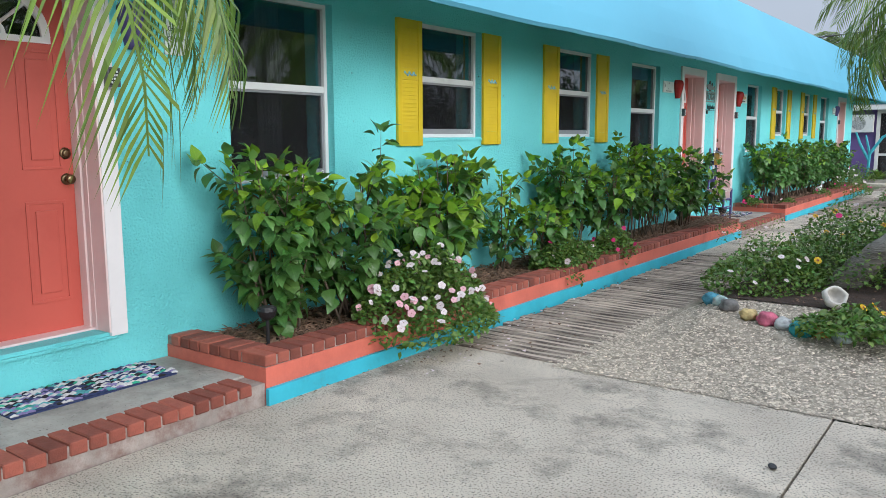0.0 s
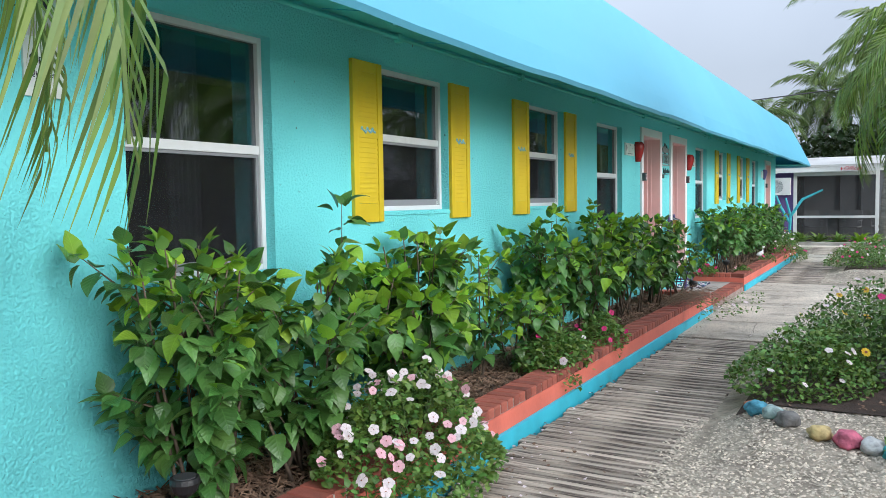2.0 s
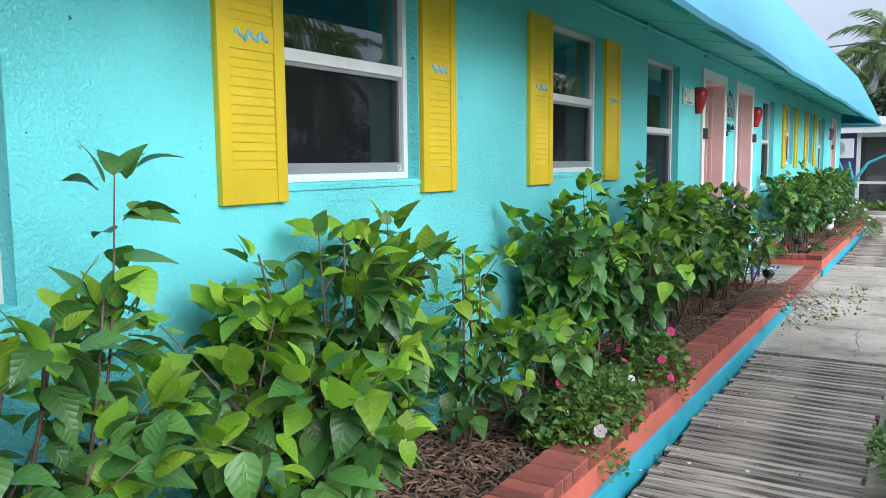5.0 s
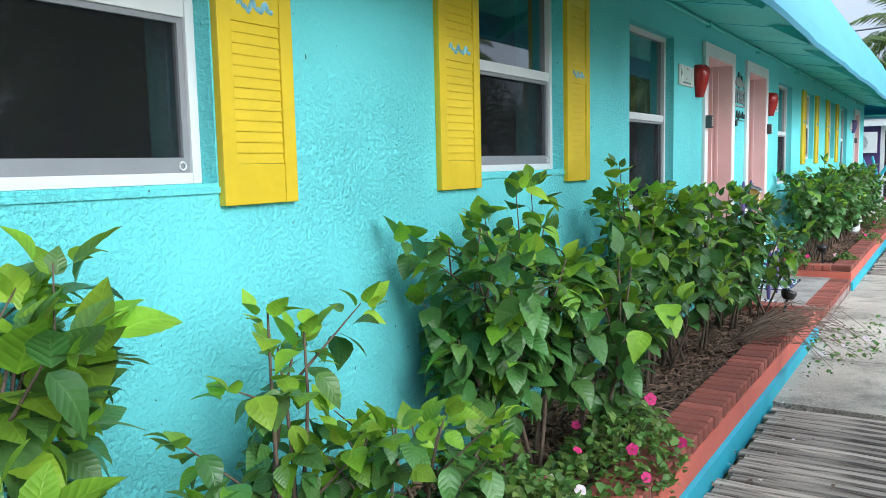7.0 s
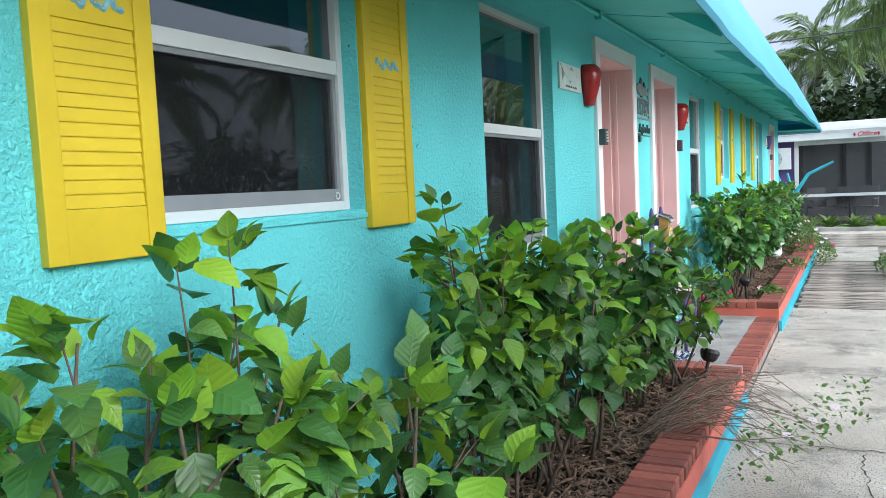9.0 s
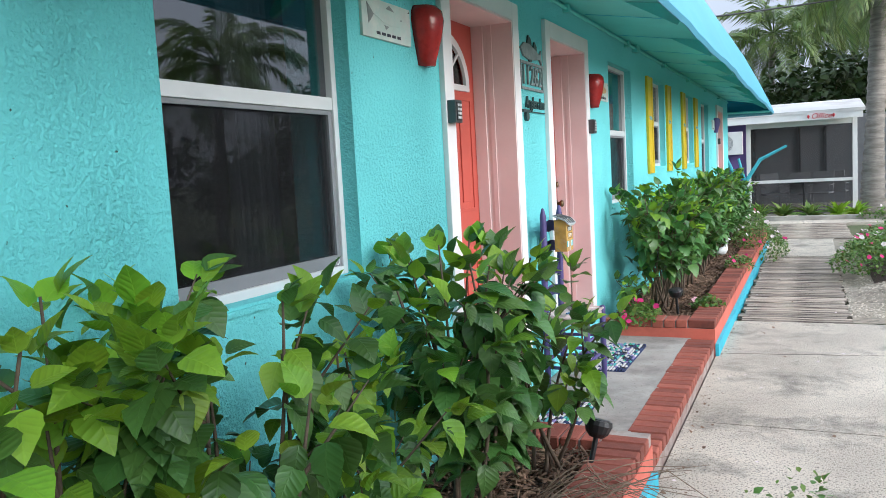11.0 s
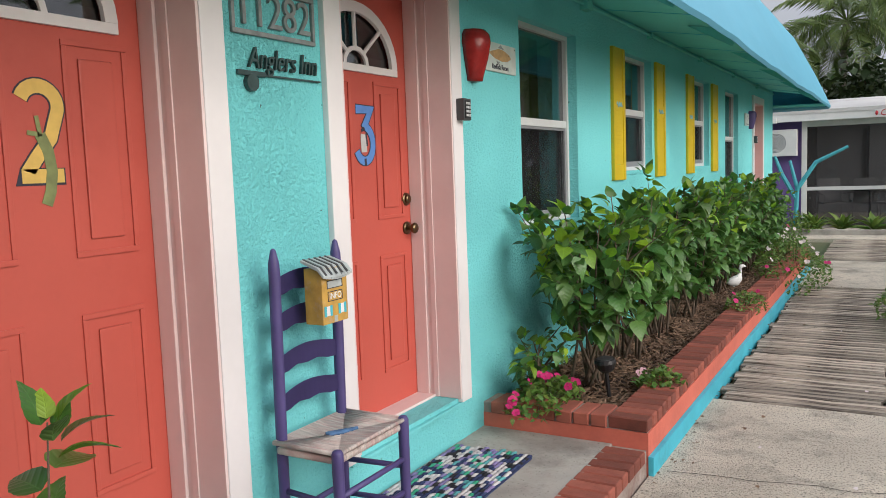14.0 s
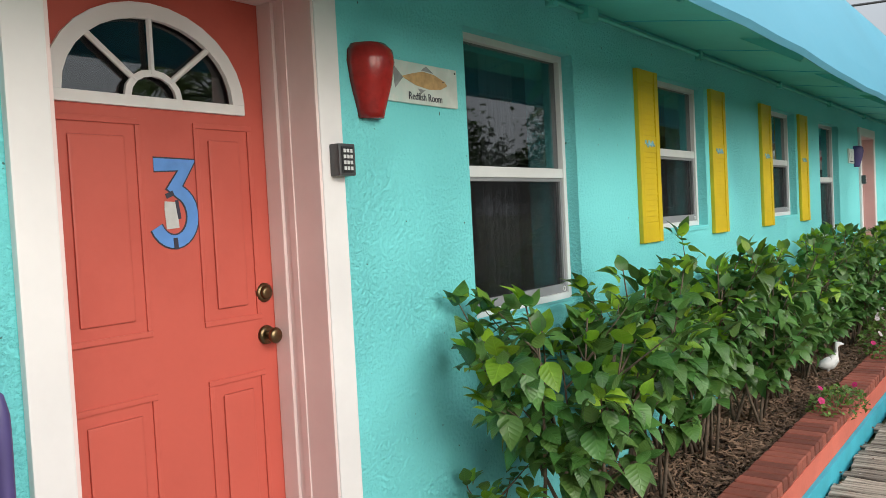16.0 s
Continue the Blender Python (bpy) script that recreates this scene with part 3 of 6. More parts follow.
def brick_at(parent, x, y, z, turn=0.0):
    b = new("brick", random.choice(BRICKS))
    b.parent = parent
    b.matrix_local = pose(x + random.uniform(-0.003, 0.003), y, z + random.uniform(-0.002, 0.002), random.uniform(-0.6, 0.6), random.uniform(-0.6, 0.6), turn + random.uniform(-1, 1))
    return b


def planter(y0, y1, label):
    p = thing("planter", label, "planter")
    zt = 0.215
    bm = bmesh.new()
    box_into(bm, CAPIN + 0.01, PX, y0, y1, -0.05, zt)
    box_into(bm, WX, CAPIN + 0.01, y0, y0 + 0.19, -0.05, zt)
    box_into(bm, WX, CAPIN + 0.01, y1 - 0.19, y1, -0.05, zt)
    part("wall", bm, M_SALMON, p, "salmon painted masonry wall")
    part("plinth", box(PX, PX + 0.028, y0 - 0.006, y1 - 0.02, -0.05, 0.098, 0.004), M_BLUE, p, "blue painted plinth board")
    bm = bmesh.new()
    box_into(bm, CAPIN + 0.004, PX - 0.007, y0 + 0.007, y1 - 0.004, zt, zt + 0.058)
    box_into(bm, WX, CAPIN + 0.004, y0 + 0.007, y0 + 0.186, zt, zt + 0.058)
    box_into(bm, WX, CAPIN + 0.004, y1 - 0.186, y1 - 0.007, zt, zt + 0.058)
    part("mortar", bm, M_MORTAR, p, "pale mortar between the cap bricks")
    n = int((y1 - y0) / 0.0955)
    for k in range(n):
        brick_at(p, (CAPIN + PX) / 2, y0 + 0.043 + k * 0.0955, zt + 0.002)
    for k in range(int((CAPIN - WX) / 0.0955)):
        for ye in (y0 + 0.095, y1 - 0.095):
            brick_at(p, CAPIN - 0.05 - k * 0.0955, ye, zt + 0.002, 90)
    # the soil is a gently uneven sheet
    bm = bmesh.new()
    nx, ny = 8, int((y1 - y0) / 0.12)
    grid = [[bm.verts.new((WX + 0.0 + (CAPIN + 0.02 - WX) * i / nx, y0 + 0.18 + (y1 - y0 - 0.36) * j / ny, 0.205 + 0.03 * noise.noise((i * 0.7, j * 0.6, y0)) + 0.012 * noise.noise((i * 2.1, j * 2.3, 5)))) for j in range(ny + 1)] for i in range(nx + 1)]
    for i in range(nx):
        for j in range(ny):
            bm.faces.new((grid[i][j], grid[i + 1][j], grid[i + 1][j + 1], grid[i][j + 1]))
    part("soil", bm, M_SOIL, p, "dark brown mulched soil", smooth=True)
    return p


planter_one = planter(2.87, 12.12, "long salmon and blue raised planter capped with red brick")
planter_two = planter(14.87, 23.4, "salmon and blue raised planter capped with red brick beside the doors")


def mulch(y0, y1, count, seed):
    rnd = random.Random(seed)
    verts, faces = [], []
    for _ in range(count):
        x, y = rnd.uniform(WX + 0.03, CAPIN - 0.01), rnd.uniform(y0 + 0.2, y1 - 0.2)
        z = 0.222 + rnd.uniform(-0.012, 0.02)
        m = pose(x, y, z, rnd.uniform(-30, 30), rnd.uniform(-30, 30), rnd.uniform(0, 360))
        a, b, c = rnd.uniform(0.012, 0.05), rnd.uniform(0.003, 0.008), rnd.uniform(0.002, 0.005)
        i = len(verts)
        verts += [tuple(m @ Vector(q)) for q in ((-a, -b, 0), (a, -b * 0.6, 0), (a * 0.9, b, 0), (-a, b * 0.8, 0), (0, 0, c * 2))]
        faces += [(i, i + 1, i + 4), (i + 1, i + 2, i + 4), (i + 2, i + 3, i + 4), (i + 3, i, i + 4)]
    me = bpy.data.meshes.new("mulch_chips")
    me.from_pydata(verts, [], faces)
    me.materials.append(M_CHIP)
    tagged(new("mulch_chips", me), "scattered brown wood mulch and dry leaf bits", "mulch", kind="stuff")


mulch(2.87, 12.12, 13000, 3)
mulch(14.87, 23.4, 12000, 4)


# ---- stoops before the doors ----
def stoop(y0, y1):
    s = thing("stoop", "low grey concrete stoop edged with red bricks", "stoop", kind="structure")
    part("slab", box(WX, CAPIN + 0.02, y0, y1, -0.05, 0.14, 0.006), M_STOOP, s)
    part("mortar", box(CAPIN + 0.02, PX - 0.01, y0, y1, -0.05, 0.128), M_MORTAR, s)
    n = int((y1 - y0) / 0.0965)
    for k in range(n):
        brick_at(s, (CAPIN + PX) / 2, y0 + 0.046 + k * 0.0965, 0.078)
    return s


stoop(-0.6, 2.868)
stoop(12.122, 14.868)

# ---- ground ----
def hump(x, y):
    """Height of the ground: flat paving, beds swelling beside it."""
    h = 0.0
    if x > -2.25:
        k = min(1.0, max(0.0, (y - 5.0) / 1.6)) * min(1.0, max(0.0, (10.3 - y) / 0.7)) * min(1.0, max(0.0, (x + 2.25) / 0.45))
        h = max(h, 0.17 * k * k * (3 - 2 * k))
        k = min(1.0, max(0.0, (y - 17.0) / 0.8)) * min(1.0, max(0.0, (23.5 - y) / 0.8)) * min(1.0, max(0.0, (x + 2.25) / 0.5))
        h = max(h, 0.12 * k * k * (3 - 2 * k))
    return h


def sheet(name, x0, x1, y0, y1, step, base, material, label, category, hf=None, kind="structure"):
    bm = bmesh.new()
    nx, ny = max(1, round((x1 - x0) / step)), max(1, round((y1 - y0) / step))
    g2 = [[bm.verts.new((x0 + (x1 - x0) * i / nx, y0 + (y1 - y0) * j / ny, 0)) for j in range(ny + 1)] for i in range(nx + 1)]
    for col in g2:
        for v in col:
            v.co.z = base + (hf(v.co.x, v.co.y) if hf else 0)
    for i in range(nx):
        for j in range(ny):
            bm.faces.new((g2[i][j], g2[i + 1][j], g2[i + 1][j + 1], g2[i][j + 1]))
    return solid(name, bm, material, label, category, kind=kind, smooth=True)


bm = bmesh.new()
bmesh.ops.create_grid(bm, x_segments=2, y_segments=2, size=1500)
bmesh.ops.translate(bm, vec=(0, 0, -0.07), verts=bm.verts)
solid("ground", bm, M_GROUND, "flat sandy ground with thin grass", "ground", kind="structure")


def slab(x0, x1, y0, y1, parent):
    return part("slab", box(x0, x1, y0, y1, -0.12, 0.0, 0.006), M_CONC, parent)


drive = thing("pavement_1", "worn grey concrete driveway slabs with dark joints", "pavement", kind="structure")
slab(PX + 0.0, -0.622, -6.0, 4.56, drive)
slab(-0.61, 6.0, -6.0, 4.47, drive)
cross = thing("pavement_2", "stained grey concrete walk before the doors", "pavement", kind="structure")
slab(PX, 1.8, 10.06, 13.19, cross)
slab(PX, 1.8, 13.20, 16.34, cross)
slab(-3.27, -2.2, 21.5, 24.2, cross)
slab(-6, 8, 27.7, 30.3, cross)

# boards laid across the walk
def board_mesh(seed):
    rnd = random.Random(seed)
    bm = bmesh.new()
    n = 6
    prof2 = [(-0.045, -0.03), (0.045, -0.03), (0.045, -0.005), (0.039, 0.0), (-0.039, 0.0), (-0.045, -0.005)]
    rings = []
    for i in range(n + 1):
        x = -0.5 + i / n
        dz, dy = rnd.uniform(-0.003, 0.003), rnd.uniform(-0.003, 0.003)
        rings.append([bm.verts.new((x, py + dy, pz + dz)) for py, pz in prof2])
    for a, b in zip(rings, rings[1:]):
        for k in range(6):
            bm.faces.new((a[k], a[(k + 1) % 6], b[(k + 1) % 6], b[k]))
    bm.faces.new(list(reversed(rings[0])))
    bm.faces.new(rings[-1])
    return finish(bm, "board", M_BOARD)


BOARDS = [board_mesh(k) for k in range(6)]


def boardwalk(x0, x1, y0, y1, label):
    w = thing("boardwalk", label, "boardwalk", kind="structure")
    n = int((y1 - y0) / 0.0945)
    for k in range(n):
        b = new("board", BOARDS[k % 6])
        b.parent = w
        b.matrix_local = pose((x0 + x1) / 2 + random.uniform(-0.03, 0.03), y0 + 0.049 + k * 0.0945, random.uniform(-0.005, 0.005), random.uniform(-1.3, 1.3), random.uniform(-0.3, 0.3), random.uniform(-0.5, 0.5)) @ Matrix.Diagonal((x1 - x0, 1, 1, 1))
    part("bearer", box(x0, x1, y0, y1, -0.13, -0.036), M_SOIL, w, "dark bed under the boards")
    return w


boardwalk(PX + 0.06, -2.25, 4.58, 10.04, "weathered grey wooden boards laid as a walkway")
boardwalk(PX + 0.06, -2.25, 16.36, 21.45, "weathered grey wooden boards laid as a second walkway")
boardwalk(PX + 0.06, -1.9, 24.25, 27.6, "pale weathered boards before the office")
sheet("gravel", -2.25, 4.0, 4.48, 10.05, 0.12, 0.004, M_GRAVEL, "pale crushed shell gravel bed", "gravel", hump)
sheet("gravel", -2.23, 4.0, 16.345, 24.0, 0.15, 0.004, M_GRAVEL, "pale crushed shell gravel bed beside the boards", "gravel", hump)
# dark earth of the beds
sheet("garden_bed", -2.05, 3.0, 6.55, 10.0, 0.12, 0.016, M_SOIL, "dark mulched garden bed", "garden bed", hump)
sheet("garden_bed", -1.95, 3.0, 18.2, 23.6, 0.15, 0.016, M_SOIL, "dark mulched garden bed beside the gravel", "garden bed", hump)

# ---- plants ----
def leafy(name, base, rough, rand, trans):
    """A leaf blade: satin skin quilted between a pale midrib and side veins, which follow the leaf's own length."""
    m = shade(name, base, rough, 0.16, 2.5, 30, 0, rand=rand, hue=0.018, trans=trans)
    n, l = m.node_tree.nodes, m.node_tree.links
    p = n["Principled BSDF"]
    uv = n.new("ShaderNodeUVMap")
    sp = n.new("ShaderNodeSeparateXYZ")
    l.new(uv.outputs["UV"], sp.inputs["Vector"])

    def maths(op, a, b=None, clamp=False):
        q = n.new("ShaderNodeMath")
        q.operation, q.use_clamp = op, clamp
        for k, v in enumerate((a, b)):
            if v is None:
                continue
            if isinstance(v, (int, float)):
                q.inputs[k].default_value = v
            else:
                l.new(v, q.inputs[k])
        return q.outputs["Value"]

    side = maths("ABSOLUTE", maths("SUBTRACT", sp.outputs["X"], 0.5))
    along = maths("SUBTRACT", sp.outputs["Y"], maths("MULTIPLY", side, 0.75))
    ripple = maths("COSINE", maths("MULTIPLY", along, 40.0))
    rib = maths("SUBTRACT", 1.0, maths("MULTIPLY", side, 40.0), True)
    vein = maths("MAXIMUM", rib, maths("MULTIPLY", maths("SUBTRACT", ripple, 0.9, True), 4.0, True))
    mx = n.new("ShaderNodeMix")
    mx.data_type = "RGBA"
    mx.inputs["B"].default_value = (min(1, base[0] * 2.0), min(1, base[1] * 1.7), base[2] * 2.0, 1)
    l.new(maths("MULTIPLY", vein, 0.22), mx.inputs["Factor"])
    l.new(p.inputs["Base Color"].links[0].from_socket, mx.inputs["A"])
    l.new(mx.outputs["Result"], p.inputs["Base Color"])
    bp = n.new("ShaderNodeBump")
    bp.invert = True
    bp.inputs["Strength"].default_value, bp.inputs["Distance"].default_value = 0.3, 0.003
    l.new(maths("MAXIMUM", rib, maths("POWER", maths("ADD", maths("MULTIPLY", ripple, 0.5), 0.5), 2.0)), bp.inputs["Height"])
    l.new(bp.outputs["Normal"], p.inputs["Normal"])
    return m


MATURE, YOUNG = (0.10, 0.23, 0.05), (0.27, 0.48, 0.035)
M_LEAF = leafy("hibiscus_leaf", MATURE, 0.35, "object", 0.2)
M_LEAF_YOUNG = leafy("young_hibiscus_leaf", YOUNG, 0.42, "object", 0.3)
M_LEAF_J = leafy("hibiscus_leaf_mass", MATURE, 0.35, "island", 0.2)
M_LEAF_YJ = leafy("young_hibiscus_leaf_mass", YOUNG, 0.42, "island", 0.3)
M_HERB = shade("herb_leaf_mass", (0.155, 0.275, 0.05), 0.5, 0.2, 20, 90, 0.1, 0.002, rand="island", hue=0.03, trans=0.25)
M_BARK = shade("brown_stem_bark", (0.16, 0.115, 0.08), 0.9, 0.25, 30, 120, 0.5, 0.003)
M_GREENSTEM = shade("green_stem", (0.11, 0.17, 0.05), 0.7, 0.2, 30, 120, 0.2, 0.003)
M_TWIG = shade("dry_twig", (0.27, 0.19, 0.13), 0.9, 0.25, 30, 120, 0.3, 0.002)
M_PETAL_W = shade("white_petal", (0.80, 0.70, 0.71), 0.6, 0.06, 40, 90, 0.05, trans=0.25)
M_PETAL_P = shade("pale_pink_petal", (0.80, 0.46, 0.52), 0.6, 0.06, 40, 90, 0.05, trans=0.25)
M_PETAL_M = shade("magenta_petal", (0.75, 0.03, 0.22), 0.6, 0.1, 40, 90, 0.05, trans=0.25)
M_PETAL_Y = shade("yellow_petal", (0.80, 0.52, 0.02), 0.6, 0.1, 40, 90, 0.05, trans=0.2)
M_EYE = shade("flower_eye", (0.25, 0.07, 0.04), 0.8, 0.1, 40, 90, 0.05)
M_PALMLEAF = shade("palm_leaflet", (0.19, 0.30, 0.045), 0.45, 0.2, 6, 60, 0.1, 0.002, rand="island", hue=0.02, trans=0.25)
M_PALMDARK = shade("far_palm_leaflet", (0.13, 0.20, 0.045), 0.5, 0.2, 3, 40, 0.1, 0.002, rand="island", hue=0.02, trans=0.2)
M_PALMDRY = shade("yellowing_palm_leaflet", (0.36, 0.27, 0.08), 0.6, 0.2, 6, 60, 0.1, 0.002, rand="island", trans=0.2)
M_TRUNK = shade("ringed_palm_trunk", (0.30, 0.27, 0.235), 0.9, 0.25, 3, 26, 0.8, 0.02, stain=(0.14, 0.12, 0.10), stain_at=0.58, stretch=(1, 1, 5))


def leaf_shape(seed, serr=True, rows=11):
    """Verts and faces of one broad ovate leaf of length 1 along +y, finely toothed, bent along and across."""
    rnd = random.Random(seed)
    curl, fold = rnd.uniform(0.0, 0.75), rnd.uniform(0.04, 0.30)
    wid = rnd.uniform(0.33, 0.43)
    verts, faces = [], []
    twist, lean = rnd.uniform(-0.22, 0.22), rnd.uniform(-0.08, 0.08)
    for i in range(rows + 1):
        u = i / rows
        w = wid * math.sin(math.pi * u ** 0.66) ** 0.95 * (1 - 0.15 * u) if 0 < i < rows else 0.0
        if serr and 3 < i < rows:
            w *= 1.045 if i % 2 else 0.955
        z = curl * -0.45 * u * u + 0.06 * math.sin(u * 3.1)
        x = lean * math.sin(u * math.pi)
        verts.append((x, u, z))
        for s in (-1, 1):
            verts.append((x + s * w, u + 0.02 - (0.022 if serr and i % 2 else 0), z + w * fold + s * w * twist * u))
    for i in range(rows):
        a, b = 3 * i, 3 * (i + 1)
        if i == 0:
            faces += [(a, b + 1, b), (a, b, b + 2)]
        elif i == rows - 1:
            faces += [(a, a + 1, b), (a, b, a + 2)]
        else:
            faces += [(a, a + 1, b + 1, b), (a, b, b + 2, a + 2)]
    return verts, faces


def leaf_uv(me, flat):
    """Gives each corner its place on its own leaf: across 0.5 +- half the width, along 0 to 1."""
    layer = me.uv_layers.new(name="UVMap")
    idx = np.empty(len(me.loops), dtype=np.int32)
    me.loops.foreach_get("vertex_index", idx)
    layer.data.foreach_set("uv", np.asarray(flat, dtype=np.float32)[idx].ravel())


LEAF_SHAPES = [leaf_shape(k) for k in range(8)]
SMALL_SHAPES = [leaf_shape(50 + k, False, 3) for k in range(4)]


def shape_mesh(name, shape, mat):
    me = bpy.data.meshes.new(name)
    me.from_pydata(shape[0], [], shape[1])
    me.materials.append(mat)
    leaf_uv(me, [(x + 0.5, y) for x, y, z in shape[0]])
    me.polygons.foreach_set("use_smooth", [True] * len(me.polygons))
    return me


LEAF_OLD = [shape_mesh("leaf", s, M_LEAF) for s in LEAF_SHAPES]
LEAF_NEW = [shape_mesh("leaf", s, M_LEAF_YOUNG) for s in LEAF_SHAPES]


def joined(name, placed, mat, parent=None):
    """Many small shapes, each (shape, matrix), as one mesh."""
    verts, faces, flat = [], [], []
    for (sv, sf), m in placed:
        o = len(verts)
        flat += [(q[0] + 0.5, q[1]) for q in sv]
        a = np.array(sv) @ np.array(m.to_3x3()).T + np.array(m.translation)
        verts += a.tolist()
        faces += [tuple(i + o for i in fc) for fc in sf]
    me = bpy.data.meshes.new(name)
    me.from_pydata(verts, [], faces)
    me.materials.append(mat)
    leaf_uv(me, flat)
    me.polygons.foreach_set("use_smooth", [True] * len(me.polygons))
    ob = new(name, me)
    if parent:
        ob.parent = parent
    return ob


def leaf_pose(p, out, droop, size, rnd):
    """A leaf at p that points along out (a level direction), drooping."""
    d = Vector((out[0], out[1], -math.tan(radians(droop)))).normalized()
    side = d.cross(Vector((0, 0, 1))).normalized()
    nrm = side.cross(d)
    r = Matrix((side, d, nrm)).transposed().to_4x4()
    return Matrix.Translation(p) @ r @ pose(0, 0, 0, 0, rnd.uniform(-28, 28), 0) @ Matrix.Diagonal((size, size, size, 1))


def hibiscus(x, y, height, wide, stems, seed, label, singles=260, size=0.105, deep=0.30, bare=0.32, tall=(), bright=0.20):
    rnd = random.Random(seed)
    s = thing("hibiscus_shrub", label, "shrub", at=(x, y, 0.2), group="hibiscus shrubs along the wall")
    bm = bmesh.new()
    spots = []                                # place, growing direction, how near the tip

    def limit(p):
        return Vector((max(p.x, WX - x + 0.05), p.y, p.z))

    def grow(base, top, r, lo, bend):
        pts = []
        for k in range(6):
            u = k / 5
            q = base.lerp(top, u) + Vector((bend.x, bend.y, 0)) * math.sin(u * math.pi)
            pts.append(limit(q))
        tube_into(bm, pts, [r * (1 - 0.7 * k / 5) for k in range(6)], 5)
        length = (top - base).length
        n = max(4, int(length * (1 - lo) / 0.027))
        for k in range(n):
            u = lo + (1 - lo) * (k + rnd.random() * 0.6) / n
            i = min(4, int(u * 5))
            spots.append((pts[i].lerp(pts[i + 1], u * 5 - i), u, rnd.random()))
        for k in range(4):
            spots.append((pts[-1] + Vector((0, 0, -0.01 * k)), 1.0, rnd.random()))
        return pts

    for k in range(stems):
        a = 2 * math.pi * (k + rnd.random() * 0.7) / stems
        reach = rnd.uniform(0.35, 1.0)
        h = height * rnd.uniform(0.78, 1.04) * (1 - 0.10 * reach)
        base = Vector((rnd.uniform(-0.10, 0.10), rnd.uniform(-0.12, 0.12), 0))
        top = Vector((math.cos(a) * deep * reach, math.sin(a) * wide * 0.5 * reach, h))
        pts = grow(base, top, 0.011, bare + rnd.uniform(-0.05, 0.15), Vector((rnd.uniform(-0.06, 0.06), rnd.uniform(-0.06, 0.06), 0)))
        for b in range(rnd.randint(2, 4)):
            i = rnd.randint(1 + (bare > 0.31) + (bare > 0.45), 4)
            a2 = a + rnd.uniform(-1.4, 1.4)
            ln = rnd.uniform(0.16, 0.34)
            tip = pts[i] + Vector((math.cos(a2) * ln * 0.7, math.sin(a2) * ln * 0.9, ln * rnd.uniform(0.45, 1.0)))
            if tip.z < height * 1.02:
                grow(pts[i], tip, 0.006, 0.25, Vector((0, 0, 0)))
    for ty, tx, th in tall:
        grow(Vector((tx * 0.4, ty * 0.6, height * 0.3)), Vector((tx, ty, th)), 0.006, 0.55, Vector((0.02, 0.02, 0)))
    part("stem", bm, M_BARK, s, "thin woody brown stems", smooth=True)
    rnd.shuffle(spots)
    old_j, new_j = [], []
    count = 0
    for p, u, q in spots:
        az = rnd.uniform(0, 2 * math.pi)
        out = Vector((math.cos(az), math.sin(az)))
        rad = Vector((p.x, p.y))
        if rad.length > 0.05:
            out = (out * 0.75 + rad.normalized() * 0.7).normalized()
        if p.x + x < WX + 0.16 and out.x < 0:
            out.x = -out.x * 0.4
            out.normalize()
        hi = p.z / height
        droop = rnd.gauss(27 - 66 * (u > 0.93) - 16 * (hi > 0.8), 27)
        droop = max(-65, min(72, droop))
        sz = size * rnd.uniform(0.6, 1.25) * (0.8 if u > 0.95 else 1.0)
        st = p + Vector((out.x, out.y, 0.15)) * rnd.uniform(0.01, 0.05)
        m = leaf_pose(st, out, droop, sz, rnd)
        young = (u > 0.86 and hi > 0.6 and q < 0.35 + bright) or (u > 0.6 and hi > 0.45 and q < bright * 0.6)
        if count < singles:
            ob = new("leaf", (LEAF_NEW if young else LEAF_OLD)[rnd.randrange(8)])
            ob.parent = s
            ob.matrix_local = m
            count += 1
        else:
            (new_j if young else old_j).append((LEAF_SHAPES[rnd.randrange(8)], m))
    if old_j:
        tagged(joined("foliage", old_j, M_LEAF_J, s), kind="stuff")
    if new_j:
        tagged(joined("young_foliage", new_j, M_LEAF_YJ, s), kind="stuff")
    return s


GREEN = "glossy green hibiscus shrub with toothed leaves in the planter"
hibiscus(-3.82, 3.48, 1.26, 0.80, 11, 1, GREEN, 300, 0.122, 0.28, 0.12)
hibiscus(-3.70, 3.98, 1.14, 0.90, 10, 2, GREEN, 300, 0.122, 0.28, 0.16, tall=((0.42, 0.0, 1.36),))
hibiscus(-3.86, 5.38, 1.17, 1.05, 12, 3, GREEN, 300, 0.122, 0.26, 0.33, tall=((0.35, 0.0, 1.16),), bright=0.40)
hibiscus(-3.66, 4.90, 0.92, 0.60, 8, 14, GREEN, 260, 0.130, 0.26, 0.22, bright=0.45)
hibiscus(-3.88, 6.42, 1.06, 0.22, 4, 4, "slender yellow-green hibiscus shrub with rounded leaves", 260, 0.095, 0.10, 0.18, bright=0.8)
hibiscus(-3.72, 6.72, 0.66, 0.36, 5, 5, "low yellow-green hibiscus shrub with rounded leaves", 280, 0.100, 0.16, 0.24, bright=0.8)
hibiscus(-3.86, 7.68, 1.14, 1.0, 12, 6, GREEN, 300, 0.115, 0.24, 0.36, bright=0.28, tall=((-0.26, 0.04, 1.16), (0.04, 0.02, 1.24), (0.22, 0.0, 1.27)))
hibiscus(-3.62, 8.10, 0.98, 0.50, 6, 15, GREEN, 200, 0.118, 0.20, 0.30)
hibiscus(-3.86, 9.22, 1.24, 0.70, 9, 7, GREEN, 300, 0.108, 0.26, 0.32, bright=0.35, tall=((-0.30, 0.02, 1.32),))
